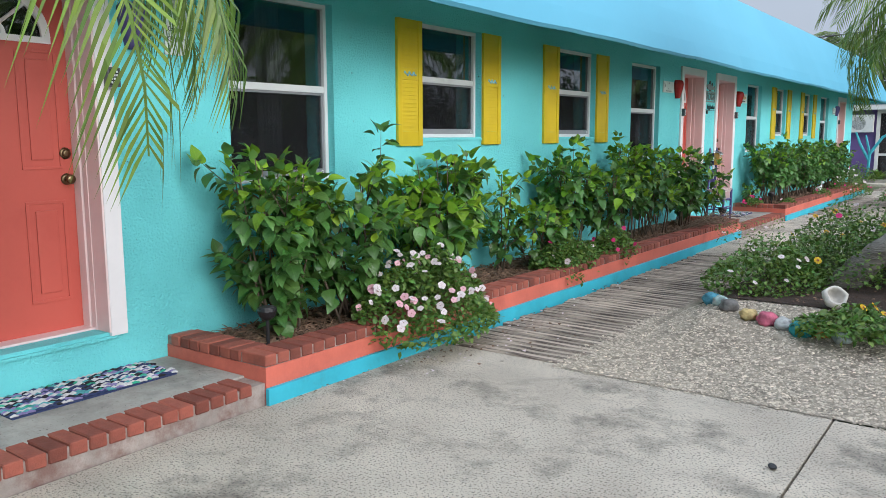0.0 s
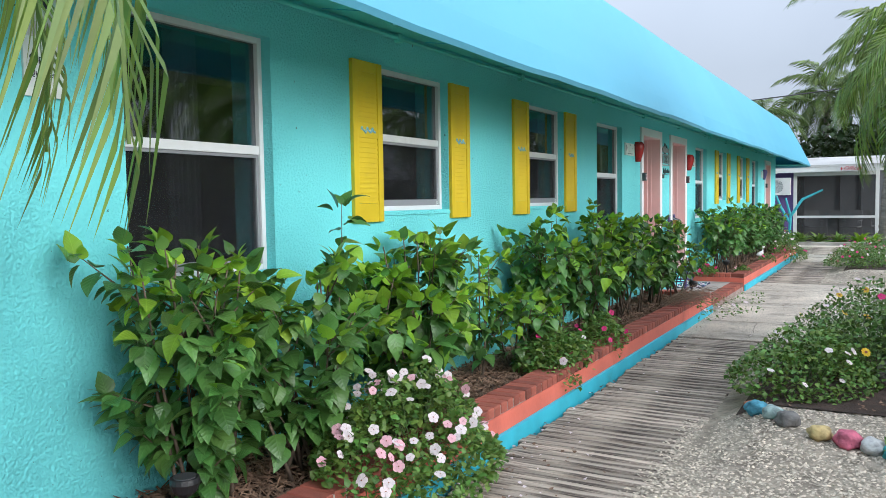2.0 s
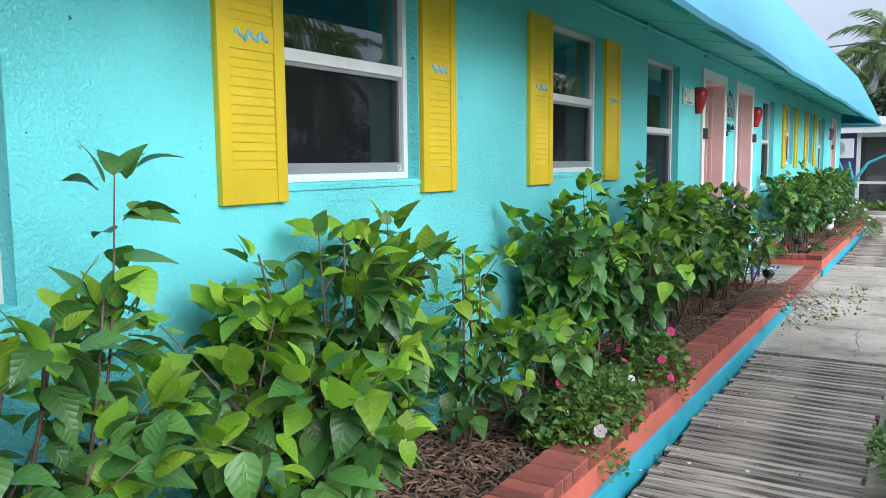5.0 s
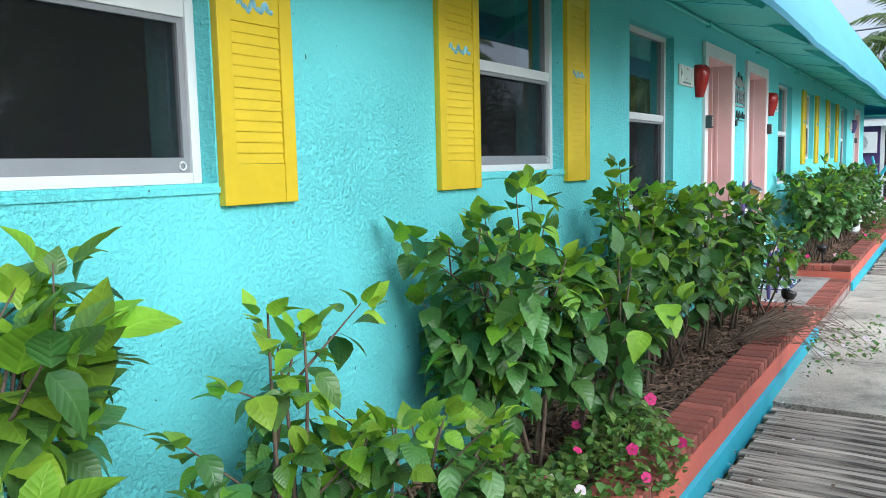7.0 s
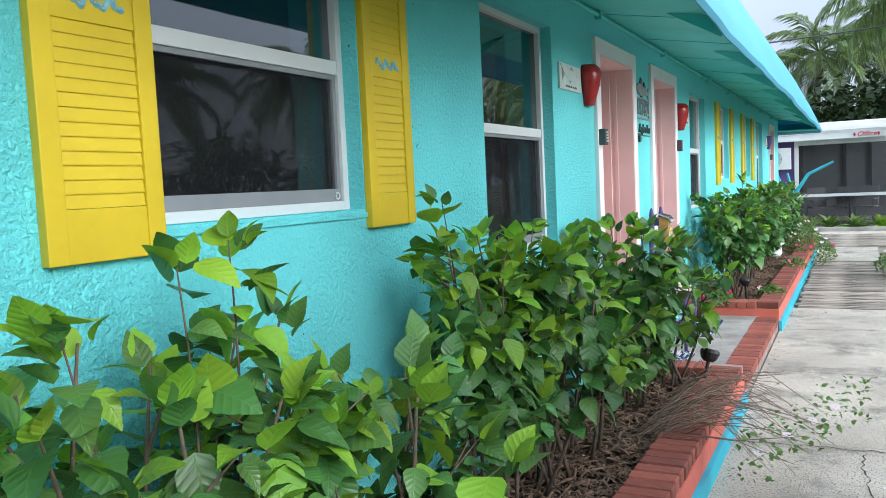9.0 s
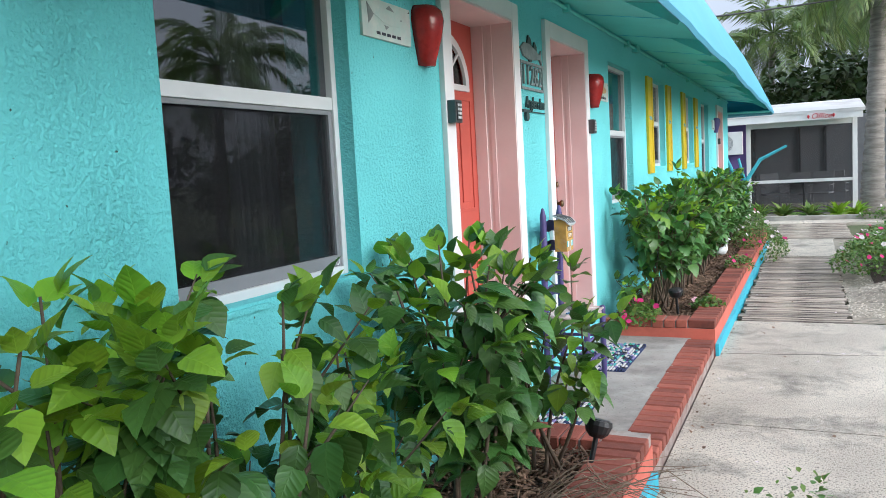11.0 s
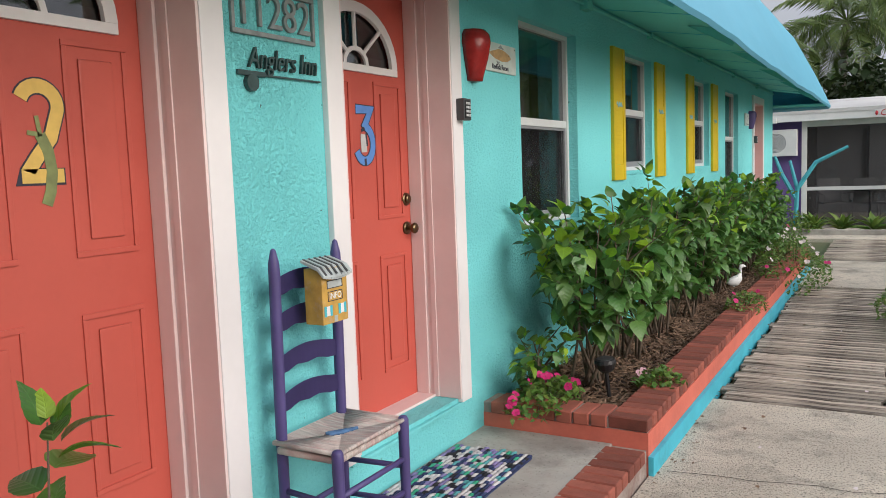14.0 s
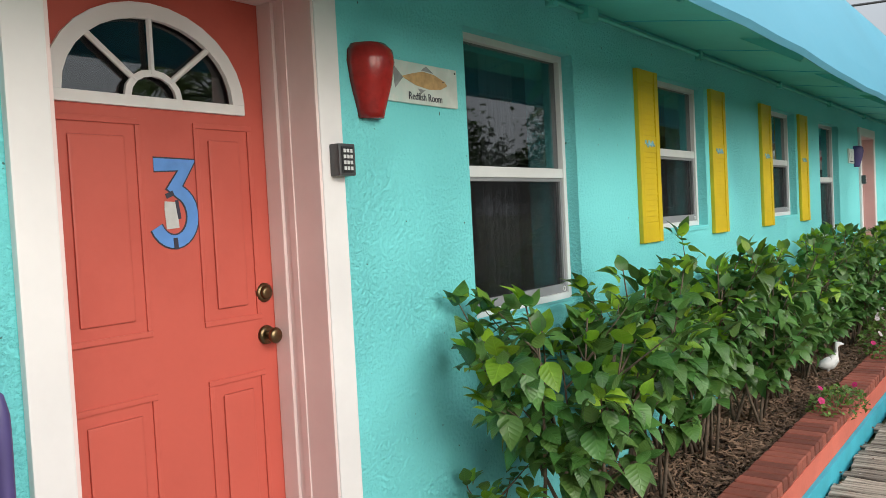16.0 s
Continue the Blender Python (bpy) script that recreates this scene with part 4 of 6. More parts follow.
hibiscus(-3.84, 9.78, 1.22, 0.75, 9, 8, GREEN, 300, 0.110, 0.26, 0.32, bright=0.35)
hibiscus(-3.80, 10.24, 1.02, 0.24, 4, 9, "slight bright green hibiscus shrub between taller ones", 160, 0.105, 0.14, 0.40, bright=0.9)
hibiscus(-3.78, 11.08, 1.14, 0.70, 11, 10, GREEN, 300, 0.118, 0.28, 0.28, bright=0.08)
hibiscus(-3.64, 11.62, 0.78, 0.5, 5, 11, "sparse reaching hibiscus shrub at the planter's end", 150, 0.108, 0.24, 0.45, tall=((0.30, 0.06, 0.92),))
HEDGE = "dense trimmed green hibiscus shrub in the planter"
hibiscus(-3.80, 15.56, 1.13, 1.02, 12, 21, HEDGE, 300, 0.112, 0.31, 0.40, bright=0.06)
hibiscus(-3.82, 16.35, 1.18, 0.95, 12, 22, HEDGE, 300, 0.110, 0.31, 0.40, bright=0.0)
hibiscus(-3.80, 17.10, 1.20, 0.95, 12, 23, HEDGE, 300, 0.108, 0.31, 0.38, bright=0.0, tall=((-0.1, -0.05, 1.30),))
for k in range(7):
    hibiscus(-3.80, 17.9 + k * 0.78, 1.15 + 0.05 * math.sin(k * 2.1), 0.95, 9, 24 + k, HEDGE, 120, 0.108, 0.30, 0.28, bright=0.0)
hibiscus(-4.0, 15.22, 0.42, 0.3, 3, 40, "small seedling hibiscus shrub by the doorway", 60, 0.08, 0.12, 0.2)


# ---- flowers and low herbs ----
def flower_mesh(mat, petals=5, r=0.021, eye=0.25):
    bm = bmesh.new()
    for k in range(petals):
        a = 2 * math.pi * k / petals
        w = math.pi / petals * 0.98
        c = bm.verts.new((0, 0, 0))
        pts = [bm.verts.new((math.cos(a + d) * r * q, math.sin(a + d) * r * q, z)) for d, q, z in ((-w * 0.5, 0.45, 0.002), (-w, 0.9, 0.003), (-w * 0.35, 1.05, 0.001), (w * 0.35, 1.05, 0.001), (w, 0.9, 0.003), (w * 0.5, 0.45, 0.002))]
        for p, q in zip(pts, pts[1:]):
            bm.faces.new((c, p, q))
    e = [bm.verts.new((math.cos(t) * r * eye, math.sin(t) * r * eye, 0.004)) for t in [2 * math.pi * k / 6 for k in range(6)]]
    bm.faces.new(e)
    bmesh.ops.recalc_face_normals(bm, faces=bm.faces)
    me = bpy.data.meshes.new("flower")
    bm.to_mesh(me)
    bm.free()
    me.materials.append(mat)
    me.materials.append(M_EYE)
    me.polygons[len(me.polygons) - 1].material_index = 1
    return me


FL_W, FL_P, FL_M, FL_Y = flower_mesh(M_PETAL_W, 5, 0.027, 0.12), flower_mesh(M_PETAL_P, 5, 0.027, 0.12), flower_mesh(M_PETAL_M, 5, 0.024, 0.15), flower_mesh(M_PETAL_Y, 9, 0.03, 0.35)


def herb(name, x, y, z, rx, ry, h, count, seed, label, flowers=(), size=0.04, drape=0.0, mat=None, stems=40, cap=0.9):
    """A low clump of thin stems and small leaves; flowers are (mesh, how many)."""
    rnd = random.Random(seed)
    s = thing(name, label, "plant", at=(x, y, z))
    placed = []
    bm = bmesh.new()

    def spot(reach):
        a, r = rnd.uniform(0, 2 * math.pi), rnd.random() ** 0.5 * reach
        px, py = math.cos(a) * r * rx, math.sin(a) * r * ry
        top = h * (1 - 0.75 * r * r) * (0.8 + 0.35 * noise.noise((px * 4 + seed, py * 4, 0)))
        if x + px > PX and drape:
            top -= drape * min(1.0, (x + px - PX) / 0.12)
        return px, py, top

    for k in range(stems):
        px, py, top = spot(1.0)
        tube_into(bm, [(px * 0.25, py * 0.25, 0), (px * 0.7, py * 0.7, max(0.02, top * 0.65)), (px, py, top)], [0.003, 0.0025, 0.001], 3, False)
    tagged(part("stem", bm, M_GREENSTEM, s, "thin green stems"), kind="stuff")
    for k in range(count):
        px, py, top = spot(1.05)
        lo = -drape if (x + px > PX and drape) else 0.01
        zz = lo + (top - lo) * (0.15 + 0.85 * rnd.random() ** 0.6)
        a = rnd.uniform(0, 2 * math.pi)
        placed.append((SMALL_SHAPES[rnd.randrange(4)], leaf_pose(Vector((px, py, zz)), (math.cos(a), math.sin(a)), rnd.gauss(-5, 35), size * rnd.uniform(0.6, 1.3), rnd)))
    tagged(joined("foliage", placed, mat or M_HERB, s), kind="stuff")
    for me, n in flowers:
        for k in range(n):
            px, py, top = spot(1.0)
            ob = new("flower", me)
            ob.parent = s
            ob.matrix_local = pose(px, py, max(top * rnd.uniform(cap, 1.05), top - 0.18) + 0.02, rnd.uniform(0, 60), rnd.uniform(10, 60), rnd.uniform(-30, 30)) @ Matrix.Scale(rnd.uniform(0.75, 1.15), 4)
    return s


herb("periwinkle", -3.28, 4.42, 0.29, 0.38, 0.66, 0.48, 4200, 60, "bushy periwinkle with white and pale pink flowers spilling over the planter", ((FL_W, 52), (FL_P, 22)), 0.042, 0.18, cap=0.9)
herb("periwinkle", -3.52, 6.98, 0.24, 0.26, 0.52, 0.36, 1600, 61, "low green periwinkle with a few white flowers on the brick edge", ((FL_W, 3), (FL_M, 2)), 0.046, 0.1)
herb("periwinkle", -3.48, 7.95, 0.24, 0.24, 0.46, 0.34, 1200, 62, "low green periwinkle with magenta flowers on the brick edge", ((FL_M, 6),), 0.042, 0.1)
herb("periwinkle", -3.40, 6.65, 0.25, 0.2, 0.25, 0.14, 300, 63, "trailing green periwinkle over the brick edge", ((FL_W, 2), (FL_M, 1)), 0.036, 0.16)
herb("periwinkle", -3.88, 15.02, 0.24, 0.16, 0.34, 0.2, 380, 64, "small periwinkle with red-pink flowers over the planter's end", ((FL_M, 16),), 0.045, 0.0)
herb("periwinkle", -3.40, 15.62, 0.26, 0.13, 0.18, 0.12, 200, 65, "small green herb creeping over the brick edge", ((FL_P, 2),), 0.04, 0.06)
herb("periwinkle", -3.36, 18.4, 0.26, 0.16, 0.4, 0.18, 300, 66, "thin herb with a red flower on the brick edge", ((FL_M, 3),), 0.035, 0.06)
herb("periwinkle", -3.30, 21.6, 0.24, 0.4, 1.5, 0.55, 2200, 67, "straggling herbs with pale flowers at the planter's far end", ((FL_W, 26), (FL_M, 5)), 0.04, 0.2)

# the round bed beside the walk
herb("wild_daisy", -1.72, 7.42, 0.14, 0.50, 0.75, 0.56, 3000, 70, "leafy green garden herbs spilling towards the boards", ((FL_W, 12),), 0.042)
herb("wild_daisy", -1.15, 8.1, 0.16, 0.65, 0.8, 0.90, 3600, 71, "tall leafy wild daisies with yellow flowers", ((FL_Y, 7), (FL_M, 2)), 0.042, stems=90)
herb("wild_daisy", -0.55, 8.6, 0.16, 0.7, 0.8, 0.95, 3200, 72, "tall leafy wild daisies with small pale flowers", ((FL_Y, 4), (FL_W, 16)), 0.04, stems=90)
herb("wild_daisy", -1.3, 9.25, 0.14, 0.7, 0.6, 0.75, 2400, 73, "leafy wild daisies behind the bed", ((FL_Y, 3), (FL_W, 10)), 0.04, stems=70)
herb("wild_daisy", -0.72, 5.98, 0.14, 0.42, 0.35, 0.22, 1100, 74, "low leafy herbs with yellow flowers among the stones", ((FL_Y, 4),), 0.05)
herb("wild_daisy", 0.1, 6.4, 0.15, 0.55, 0.6, 0.35, 1300, 75, "low leafy herbs at the bed's edge", ((FL_Y, 3),), 0.05)
herb("wild_daisy", 0.6, 7.9, 0.16, 0.8, 1.0, 0.7, 2000, 76, "tall leafy wild daisies in the bed", ((FL_Y, 4),), 0.045)
# the bed past the crosswalk
herb("flowering_shrub", -1.75, 19.3, 0.1, 0.6, 1.0, 0.62, 2600, 80, "rounded green shrub with red and white flowers", ((FL_M, 26), (FL_W, 22)), 0.045)
herb("flowering_shrub", -1.2, 21.0, 0.1, 0.9, 1.2, 0.7, 2600, 81, "rounded green shrub with pale flowers beside the boards", ((FL_W, 24), (FL_M, 8)), 0.05)
herb("flowering_shrub", -0.3, 19.4, 0.1, 0.8, 1.2, 0.6, 1800, 82, "green garden shrub in the far bed", ((FL_W, 10),), 0.05)

# dry twigs lying on the planter's edge
rnd = random.Random(90)
twigs = thing("dry_twigs", "tangle of dry brown twigs trailing over the brick edge", "twigs", at=(-3.5, 10.9, 0.24))
bm = bmesh.new()
for k in range(90):
    a = rnd.uniform(-0.5, 0.9)
    ln = rnd.uniform(0.25, 0.75)
    b = Vector((rnd.uniform(-0.1, 0.12), rnd.uniform(-0.55, 0.35), rnd.uniform(0.02, 0.06)))
    p1 = b + Vector((math.cos(a) * ln * 0.55, math.sin(a) * ln * 0.55, rnd.uniform(0.06, 0.2)))
    p2 = b + Vector((math.cos(a) * ln, math.sin(a) * ln + rnd.uniform(-0.1, 0.1), rnd.uniform(-0.12, 0.16)))
    tube_into(bm, [b, b.lerp(p1, 0.5) + Vector((0, 0, 0.02)), p1, p1.lerp(p2, 0.5), p2], [0.003, 0.0028, 0.0024, 0.002, 0.0012], 3, False)
tagged(part("twig", bm, M_TWIG, twigs), kind="stuff")
placed = []
for k in range(260):
    s0 = rnd.randrange(5)
    c = Vector((0.45 + 0.10 * s0 + rnd.uniform(-0.05, 0.12), -0.5 + 0.28 * s0 + rnd.uniform(-0.12, 0.12), rnd.uniform(-0.12, 0.14)))
    a = rnd.uniform(-0.6, 2.2)
    placed.append((SMALL_SHAPES[rnd.randrange(4)], leaf_pose(c, (math.cos(a), math.sin(a)), rnd.gauss(0, 30), rnd.uniform(0.02, 0.045), rnd)))
tagged(joined("foliage", placed, M_HERB, twigs), kind="stuff")
for k in range(4):
    ob = new("flower", FL_W)
    ob.parent = twigs
    ob.matrix_local = pose(0.5 + 0.1 * k, -0.5 + 0.3 * k, 0.02, 20, 20, 0)


# ---- palms ----
def frond_mesh(name, mat, length, pairs, leaflet, seed, droop=1.0, width=0.022, hang=0.6):
    """One feathered frond along +y, arching down, made of rachis and narrow folded leaflets."""
    rnd = random.Random(seed)
    bm = bmesh.new()
    pts = []
    for k in range(11):
        u = k / 10
        pts.append(Vector((0.05 * math.sin(u * 2 + seed), length * (u - 0.22 * droop * u * u * u), length * (0.36 * u - 0.62 * droop * u * u))))
    tube_into(bm, pts, [0.014 * (1 - 0.85 * k / 10) * (length / 1.4) for k in range(11)], 4)
    for k in range(pairs):
        u = 0.16 + 0.84 * k / pairs
        f = u * 10
        i = min(9, int(f))
        p = pts[i].lerp(pts[i + 1], f - i)
        t = (pts[i + 1] - pts[i]).normalized()
        for s in (-1, 1):
            ln = leaflet * (math.sin(math.pi * min(1.0, 0.16 + 0.84 * u)) * 0.75 + 0.3) * rnd.uniform(0.85, 1.12)
            side = Vector((s, 0, 0))
            d = (side * 0.8 + t * (0.55 + 0.5 * u) + Vector((0, 0, rnd.uniform(-0.1, 0.2)))).normalized()
            q0 = p
            q1 = p + d * ln * 0.5
            q2 = p + d * ln * (1 - 0.2 * hang) + Vector((0, 0, -hang * ln * rnd.uniform(0.35, 0.75)))
            wv = t * (width * 0.5)
            a, b = bm.verts.new(q0 - wv * 0.4), bm.verts.new(q0 + wv * 0.4)
            c2, e = bm.verts.new(q1 - wv), bm.verts.new(q1 + wv)
            g2 = bm.verts.new(q2)
            bm.faces.new((a, b, e, c2))
            bm.faces.new((c2, e, g2))
    me = bpy.data.meshes.new(name)
    bm.to_mesh(me)
    bm.free()
    me.materials.append(mat)
    return me


NEAR_FRONDS = [frond_mesh("frond", M_PALMLEAF, 1.35, 48, 0.32, k, 1.0, 0.014, 0.9) for k in range(4)]
DRY_FRONDS = [frond_mesh("frond", M_PALMDRY, 1.3, 56, 0.28, 9 + k, 1.7, 0.011, 1.0) for k in range(2)]
FAR_FRONDS = [frond_mesh("frond", M_PALMDARK, 2.6, 42, 0.62, 20 + k, 1.0, 0.05, 0.9) for k in range(4)]


def palm(x, y, base_z, crown, radius, fronds, count, seed, label, scale=1.0, low=-35, ringed=True, dry=0, az0=0.0, aims=()):
    """crown: the top of the trunk, from its base."""
    rnd = random.Random(seed)
    p = thing("palm_tree", label, "palm tree", at=(x, y, base_z))
    c = Vector(crown)
    bm = bmesh.new()
    n = max(10, int(c.length / 0.11))
    pts, rad = [], []
    for k in range(n + 1):
        u = k / n
        pts.append(Vector((c.x * u ** 1.25, c.y * u ** 1.25, c.z * u)))
        rad.append(radius * (1.25 - 0.35 * min(1, u * 3)) * (1.05 if k % 2 else 0.93))
    tube_into(bm, pts, rad, 12)
    part("trunk", bm, M_TRUNK, p, "grey ringed palm trunk", smooth=True)
    for k in range(count):
        az = az0 + k * 137.5 + rnd.uniform(-12, 12)
        u = (k + 0.5) / count
        el = 68 + (low - 68) * u + rnd.uniform(-6, 6)
        src = DRY_FRONDS if k >= count - dry else fronds
        ob = new("frond", src[rnd.randrange(len(src))])
        ob.parent = p
        ob.matrix_local = Matrix.Translation(c) @ pose(0, 0, 0, 0, 0, az) @ pose(0, 0, 0, el * 0.75, rnd.uniform(-15, 15), 0) @ Matrix.Scale(scale * rnd.uniform(0.88, 1.1), 4)
    for k, tip in enumerate(aims):            # fronds that hang out to a given tip
        v = Vector(tip) - c - Vector((x, y, base_z))
        az, e = math.degrees(math.atan2(-v.x, v.y)), math.degrees(math.atan2(v.z, math.hypot(v.x, v.y)))
        ob = new("frond", fronds[k % len(fronds)])
        ob.parent = p
        ob.matrix_local = Matrix.Translation(c) @ pose(0, 0, 0, 0, 0, az) @ pose(0, 0, 0, e + 18.4, 0, 0) @ Matrix.Scale(v.length / 1.11, 4)
    return p


palm(0.40, 8.60, 0.15, (-0.70, 0.42, 2.80), 0.10, NEAR_FRONDS, 46, 100, "pygmy date palm with drooping feathery fronds over the bed", 1.42, -78, dry=5)
palm(-1.15, 7.68, 0.13, (2.1, -0.2, 1.75), 0.11, NEAR_FRONDS, 22, 101, "leaning pygmy date palm trunk rising out of the bed", 0.9, -40, dry=2)
palm(-1.25, 9.75, 0.08, (2.0, -0.2, 1.9), 0.10, NEAR_FRONDS, 22, 103, "second leaning pygmy date palm trunk in the bed", 0.9, -40, dry=2)
palm(-3.0, 0.75, 0.0, (0.1, 0.25, 2.72), 0.075, NEAR_FRONDS, 16, 102, "pygmy date palm with yellow-green fronds beside the stoop", 0.95, 10, az0=90,
     aims=((-1.95, 1.66, 1.63), (-2.50, 1.90, 1.66), (-1.78, 1.16, 1.46), (-2.10, 1.72, 1.80), (-2.28, 1.58, 1.78)))
# palms and trees across the road and behind the office
FARLABEL = "tall palm with dark drooping fronds behind the office"
for k, (x, y, h, s) in enumerate(((-6.5, 40, 5.0, 1.0), (-4.2, 45, 6.6, 1.25), (0.6, 39, 7.0, 1.25), (2.4, 42, 5.8, 1.2), (-0.9, 47, 7.6, 1.3), (4.8, 36, 5.6, 1.2), (3.0, 33.5, 4.2, 1.05), (7.5, 41, 6.5, 1.3))):
    palm(x, y, 0.0, (0.3 * math.sin(k * 2.3), 0.2, h), 0.15, FAR_FRONDS, 30, 200 + k, FARLABEL, s, -70)
palm(-1.25, 29.9, 0.0, (0.25, 0.3, 6.0), 0.23, FAR_FRONDS, 28, 220, "stout grey palm trunk beside the office", 1.15, -70)
for k, (x, y, h, s) in enumerate(((4.6, 1.2, 3.4, 0.75), (5.6, 4.0, 3.9, 0.8), (5.0, 7.2, 3.3, 0.75), (6.2, 13.0, 4.2, 0.85), (5.4, 17.0, 3.6, 0.8), (5.2, 21.5, 4.0, 0.85), (3.9, -3.0, 3.5, 0.8))):
    palm(x, y, 0.0, (0.2 * math.cos(k * 1.7), 0.1, h), 0.12, FAR_FRONDS, 24, 240 + k, "palm across the drive with drooping fronds", s, -45)

M_TREELEAF = shade("far_tree_leaf", (0.055, 0.095, 0.026), 0.6, 0.25, 2, 20, 0.1, rand="island", hue=0.03, trans=0.15)


def tree(x, y, height, spread, seed, label, count=4200, size=0.16):
    rnd = random.Random(seed)
    t = thing("tree", label, "tree", at=(x, y, -0.07))
    bm = bmesh.new()
    tips = []
    tube_into(bm, [(0, 0, 0), (0.1, 0.05, height * 0.3), (0.05, 0, height * 0.55)], [0.2, 0.15, 0.1], 8)
    for k in range(12):
        a = k * 2.4
        r = spread * rnd.uniform(0.4, 1.0)
        tip = Vector((math.cos(a) * r, math.sin(a) * r, height * rnd.uniform(0.4, 0.95)))
        b = Vector((0.07, 0.02, height * rnd.uniform(0.2, 0.5)))
        tube_into(bm, [b, b.lerp(tip, 0.5) + Vector((0, 0, 0.25)), tip], [0.07, 0.05, 0.02], 5)
        tips.append(tip)
    part("trunk", bm, M_BARK, t)
    placed = []
    for k in range(count):
        c = tips[rnd.randrange(12)]
        p = c + Vector((rnd.gauss(0, spread * 0.24), rnd.gauss(0, spread * 0.24), rnd.gauss(0, height * 0.11)))
        if p.z < 0.15:
            p.z = rnd.uniform(0.15, 0.8)
        a = rnd.uniform(0, 6.283)
        placed.append((SMALL_SHAPES[rnd.randrange(4)], leaf_pose(p, (math.cos(a), math.sin(a)), rnd.gauss(20, 30), size * rnd.uniform(0.6, 1.4), rnd)))
    tagged(joined("crown", placed, M_TREELEAF, t), kind="stuff")
    return t


DARKTREE = "dark leafy tree with an uneven crown in the distance"
for k, (x, y, h, s) in enumerate(((-12, 44, 4.6, 2.6), (-7.5, 47, 4.4, 2.6), (-2.5, 42, 4.6, 2.4), (1.5, 46, 5.4, 2.8), (5.5, 44, 6.0, 3.0), (10, 46, 6.5, 3.2), (15, 43, 6.0, 3.0))):
    tree(x, y, h, s, 300 + k, DARKTREE, 3600, 0.30)
# unseen trees, added so the window panes mirror something dark
for k, (x, y, h, s) in enumerate(((9.5, -4, 3.2, 2.4), (10.5, 1.5, 2.6, 2.6), (10.0, 6.5, 3.0, 2.6), (11, 11.5, 2.6, 2.6), (10.5, 17, 3.2, 2.6), (11, 23, 3.0, 2.6), (9, 28.5, 3.2, 2.4), (2.0, -11, 4.2, 2.6), (-3.0, -12, 4.2, 2.6))):
    tree(x, y, h, s, 320 + k, "unseen dark leafy tree added for the window reflections", 2600, 0.24)

# ---- the office with its screened porch ----
M_OROOF = shade("white_roof_sheet", (0.66, 0.65, 0.63), 0.7, 0.1, 1.0, 20, 0.1, stain=(0.42, 0.38, 0.36), stain_at=0.63, stain_scale=0.6)
M_NET = bpy.data.materials.new("dark_screen_mesh")
M_NET.use_nodes = True
nn = M_NET.node_tree.nodes["Principled BSDF"]
nn.inputs["Base Color"].default_value, nn.inputs["Roughness"].default_value, nn.inputs["Alpha"].default_value = (0.012, 0.012, 0.013, 1), 0.7, 0.36
office = thing("office_building", "low office with a white roof, violet wall and dark screened porch", "building")
OY = 31.0
part("wall", box(-7.0, -4.12, OY, OY + 0.15, -0.07, 2.5), M_VIOLET, office, "violet painted wall")
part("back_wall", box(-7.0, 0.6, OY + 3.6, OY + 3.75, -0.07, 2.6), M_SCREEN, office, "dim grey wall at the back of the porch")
part("side_wall", box(-7.0, -6.85, OY + 0.15, OY + 3.6, -0.07, 2.6), M_VIOLET, office)
# added partition; the porch's inner shade is put into its near-black colour
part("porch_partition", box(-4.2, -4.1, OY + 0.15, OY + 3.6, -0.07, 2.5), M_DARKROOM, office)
part("porch_floor", box(-4.1, 0.6, OY, OY + 3.6, -0.07, 0.06), M_STOOP, office)
bm = bmesh.new()
prism_into(bm, [(OY - 0.45, 2.52), (OY - 0.45, 2.60), (OY + 2.0, 2.95), (OY + 4.4, 2.72), (OY + 4.4, 2.64), (OY + 2.0, 2.86)], "x", -7.6, -1.35)
oroof = part("roof", bm, M_OROOF, office, "white sheet roof with faint stains")
part("fascia", box(-7.5, -1.4, OY - 0.43, OY - 0.38, 2.36, 2.53, 0.006), M_WHITE, oroof, "white fascia board")
part("gutter", box(-7.5, -4.6, OY - 0.53, OY - 0.44, 2.34, 2.46, 0.01), M_WHITE, oroof)
for x in (-4.12, -1.62, 0.5):
    part("post", box(x, x + 0.11, OY - 0.08, OY + 0.04, -0.07, 2.5, 0.006), M_WHITE, office, "white porch post")
part("head_beam", box(-4.01, -1.62, OY - 0.06, OY + 0.02, 2.24, 2.38, 0.006), M_WHITE, office)
part("rail", box(-4.01, -1.62, OY - 0.06, OY + 0.02, 0.80, 0.88, 0.006), M_WHITE, office, "white porch rail")
part("upper_screen", box(-4.01, -1.62, OY - 0.012, OY - 0.008, 0.88, 2.24), M_NET, office, "dark insect screen")
part("lower_screen", box(-4.01, -1.62, OY - 0.012, OY - 0.008, 0.0, 0.80), M_NET, office, "dark insect screen")
for x in (-2.9, -2.2):
    part("mullion", box(x, x + 0.05, OY + 3.5, OY + 3.58, 0.3, 2.3), M_DARKMETAL, office)
ac = thing("air_conditioner", "white wall-mounted air conditioner outdoor unit with a round grille", "air conditioner", at=(-4.5, OY, 1.6))
part("case", box(-0.38, 0.30, -0.30, -0.0, 0.0, 0.60, 0.02), M_WHITE, ac)
for r in range(1, 8):
    pts = [(-0.14 + 0.03 * r * math.cos(a), -0.306, 0.30 + 0.03 * r * math.sin(a)) for a in [k * math.pi / 10 for k in range(21)]]
    part("grille_ring", tube(pts, 0.006, 4), M_SCREEN, ac)


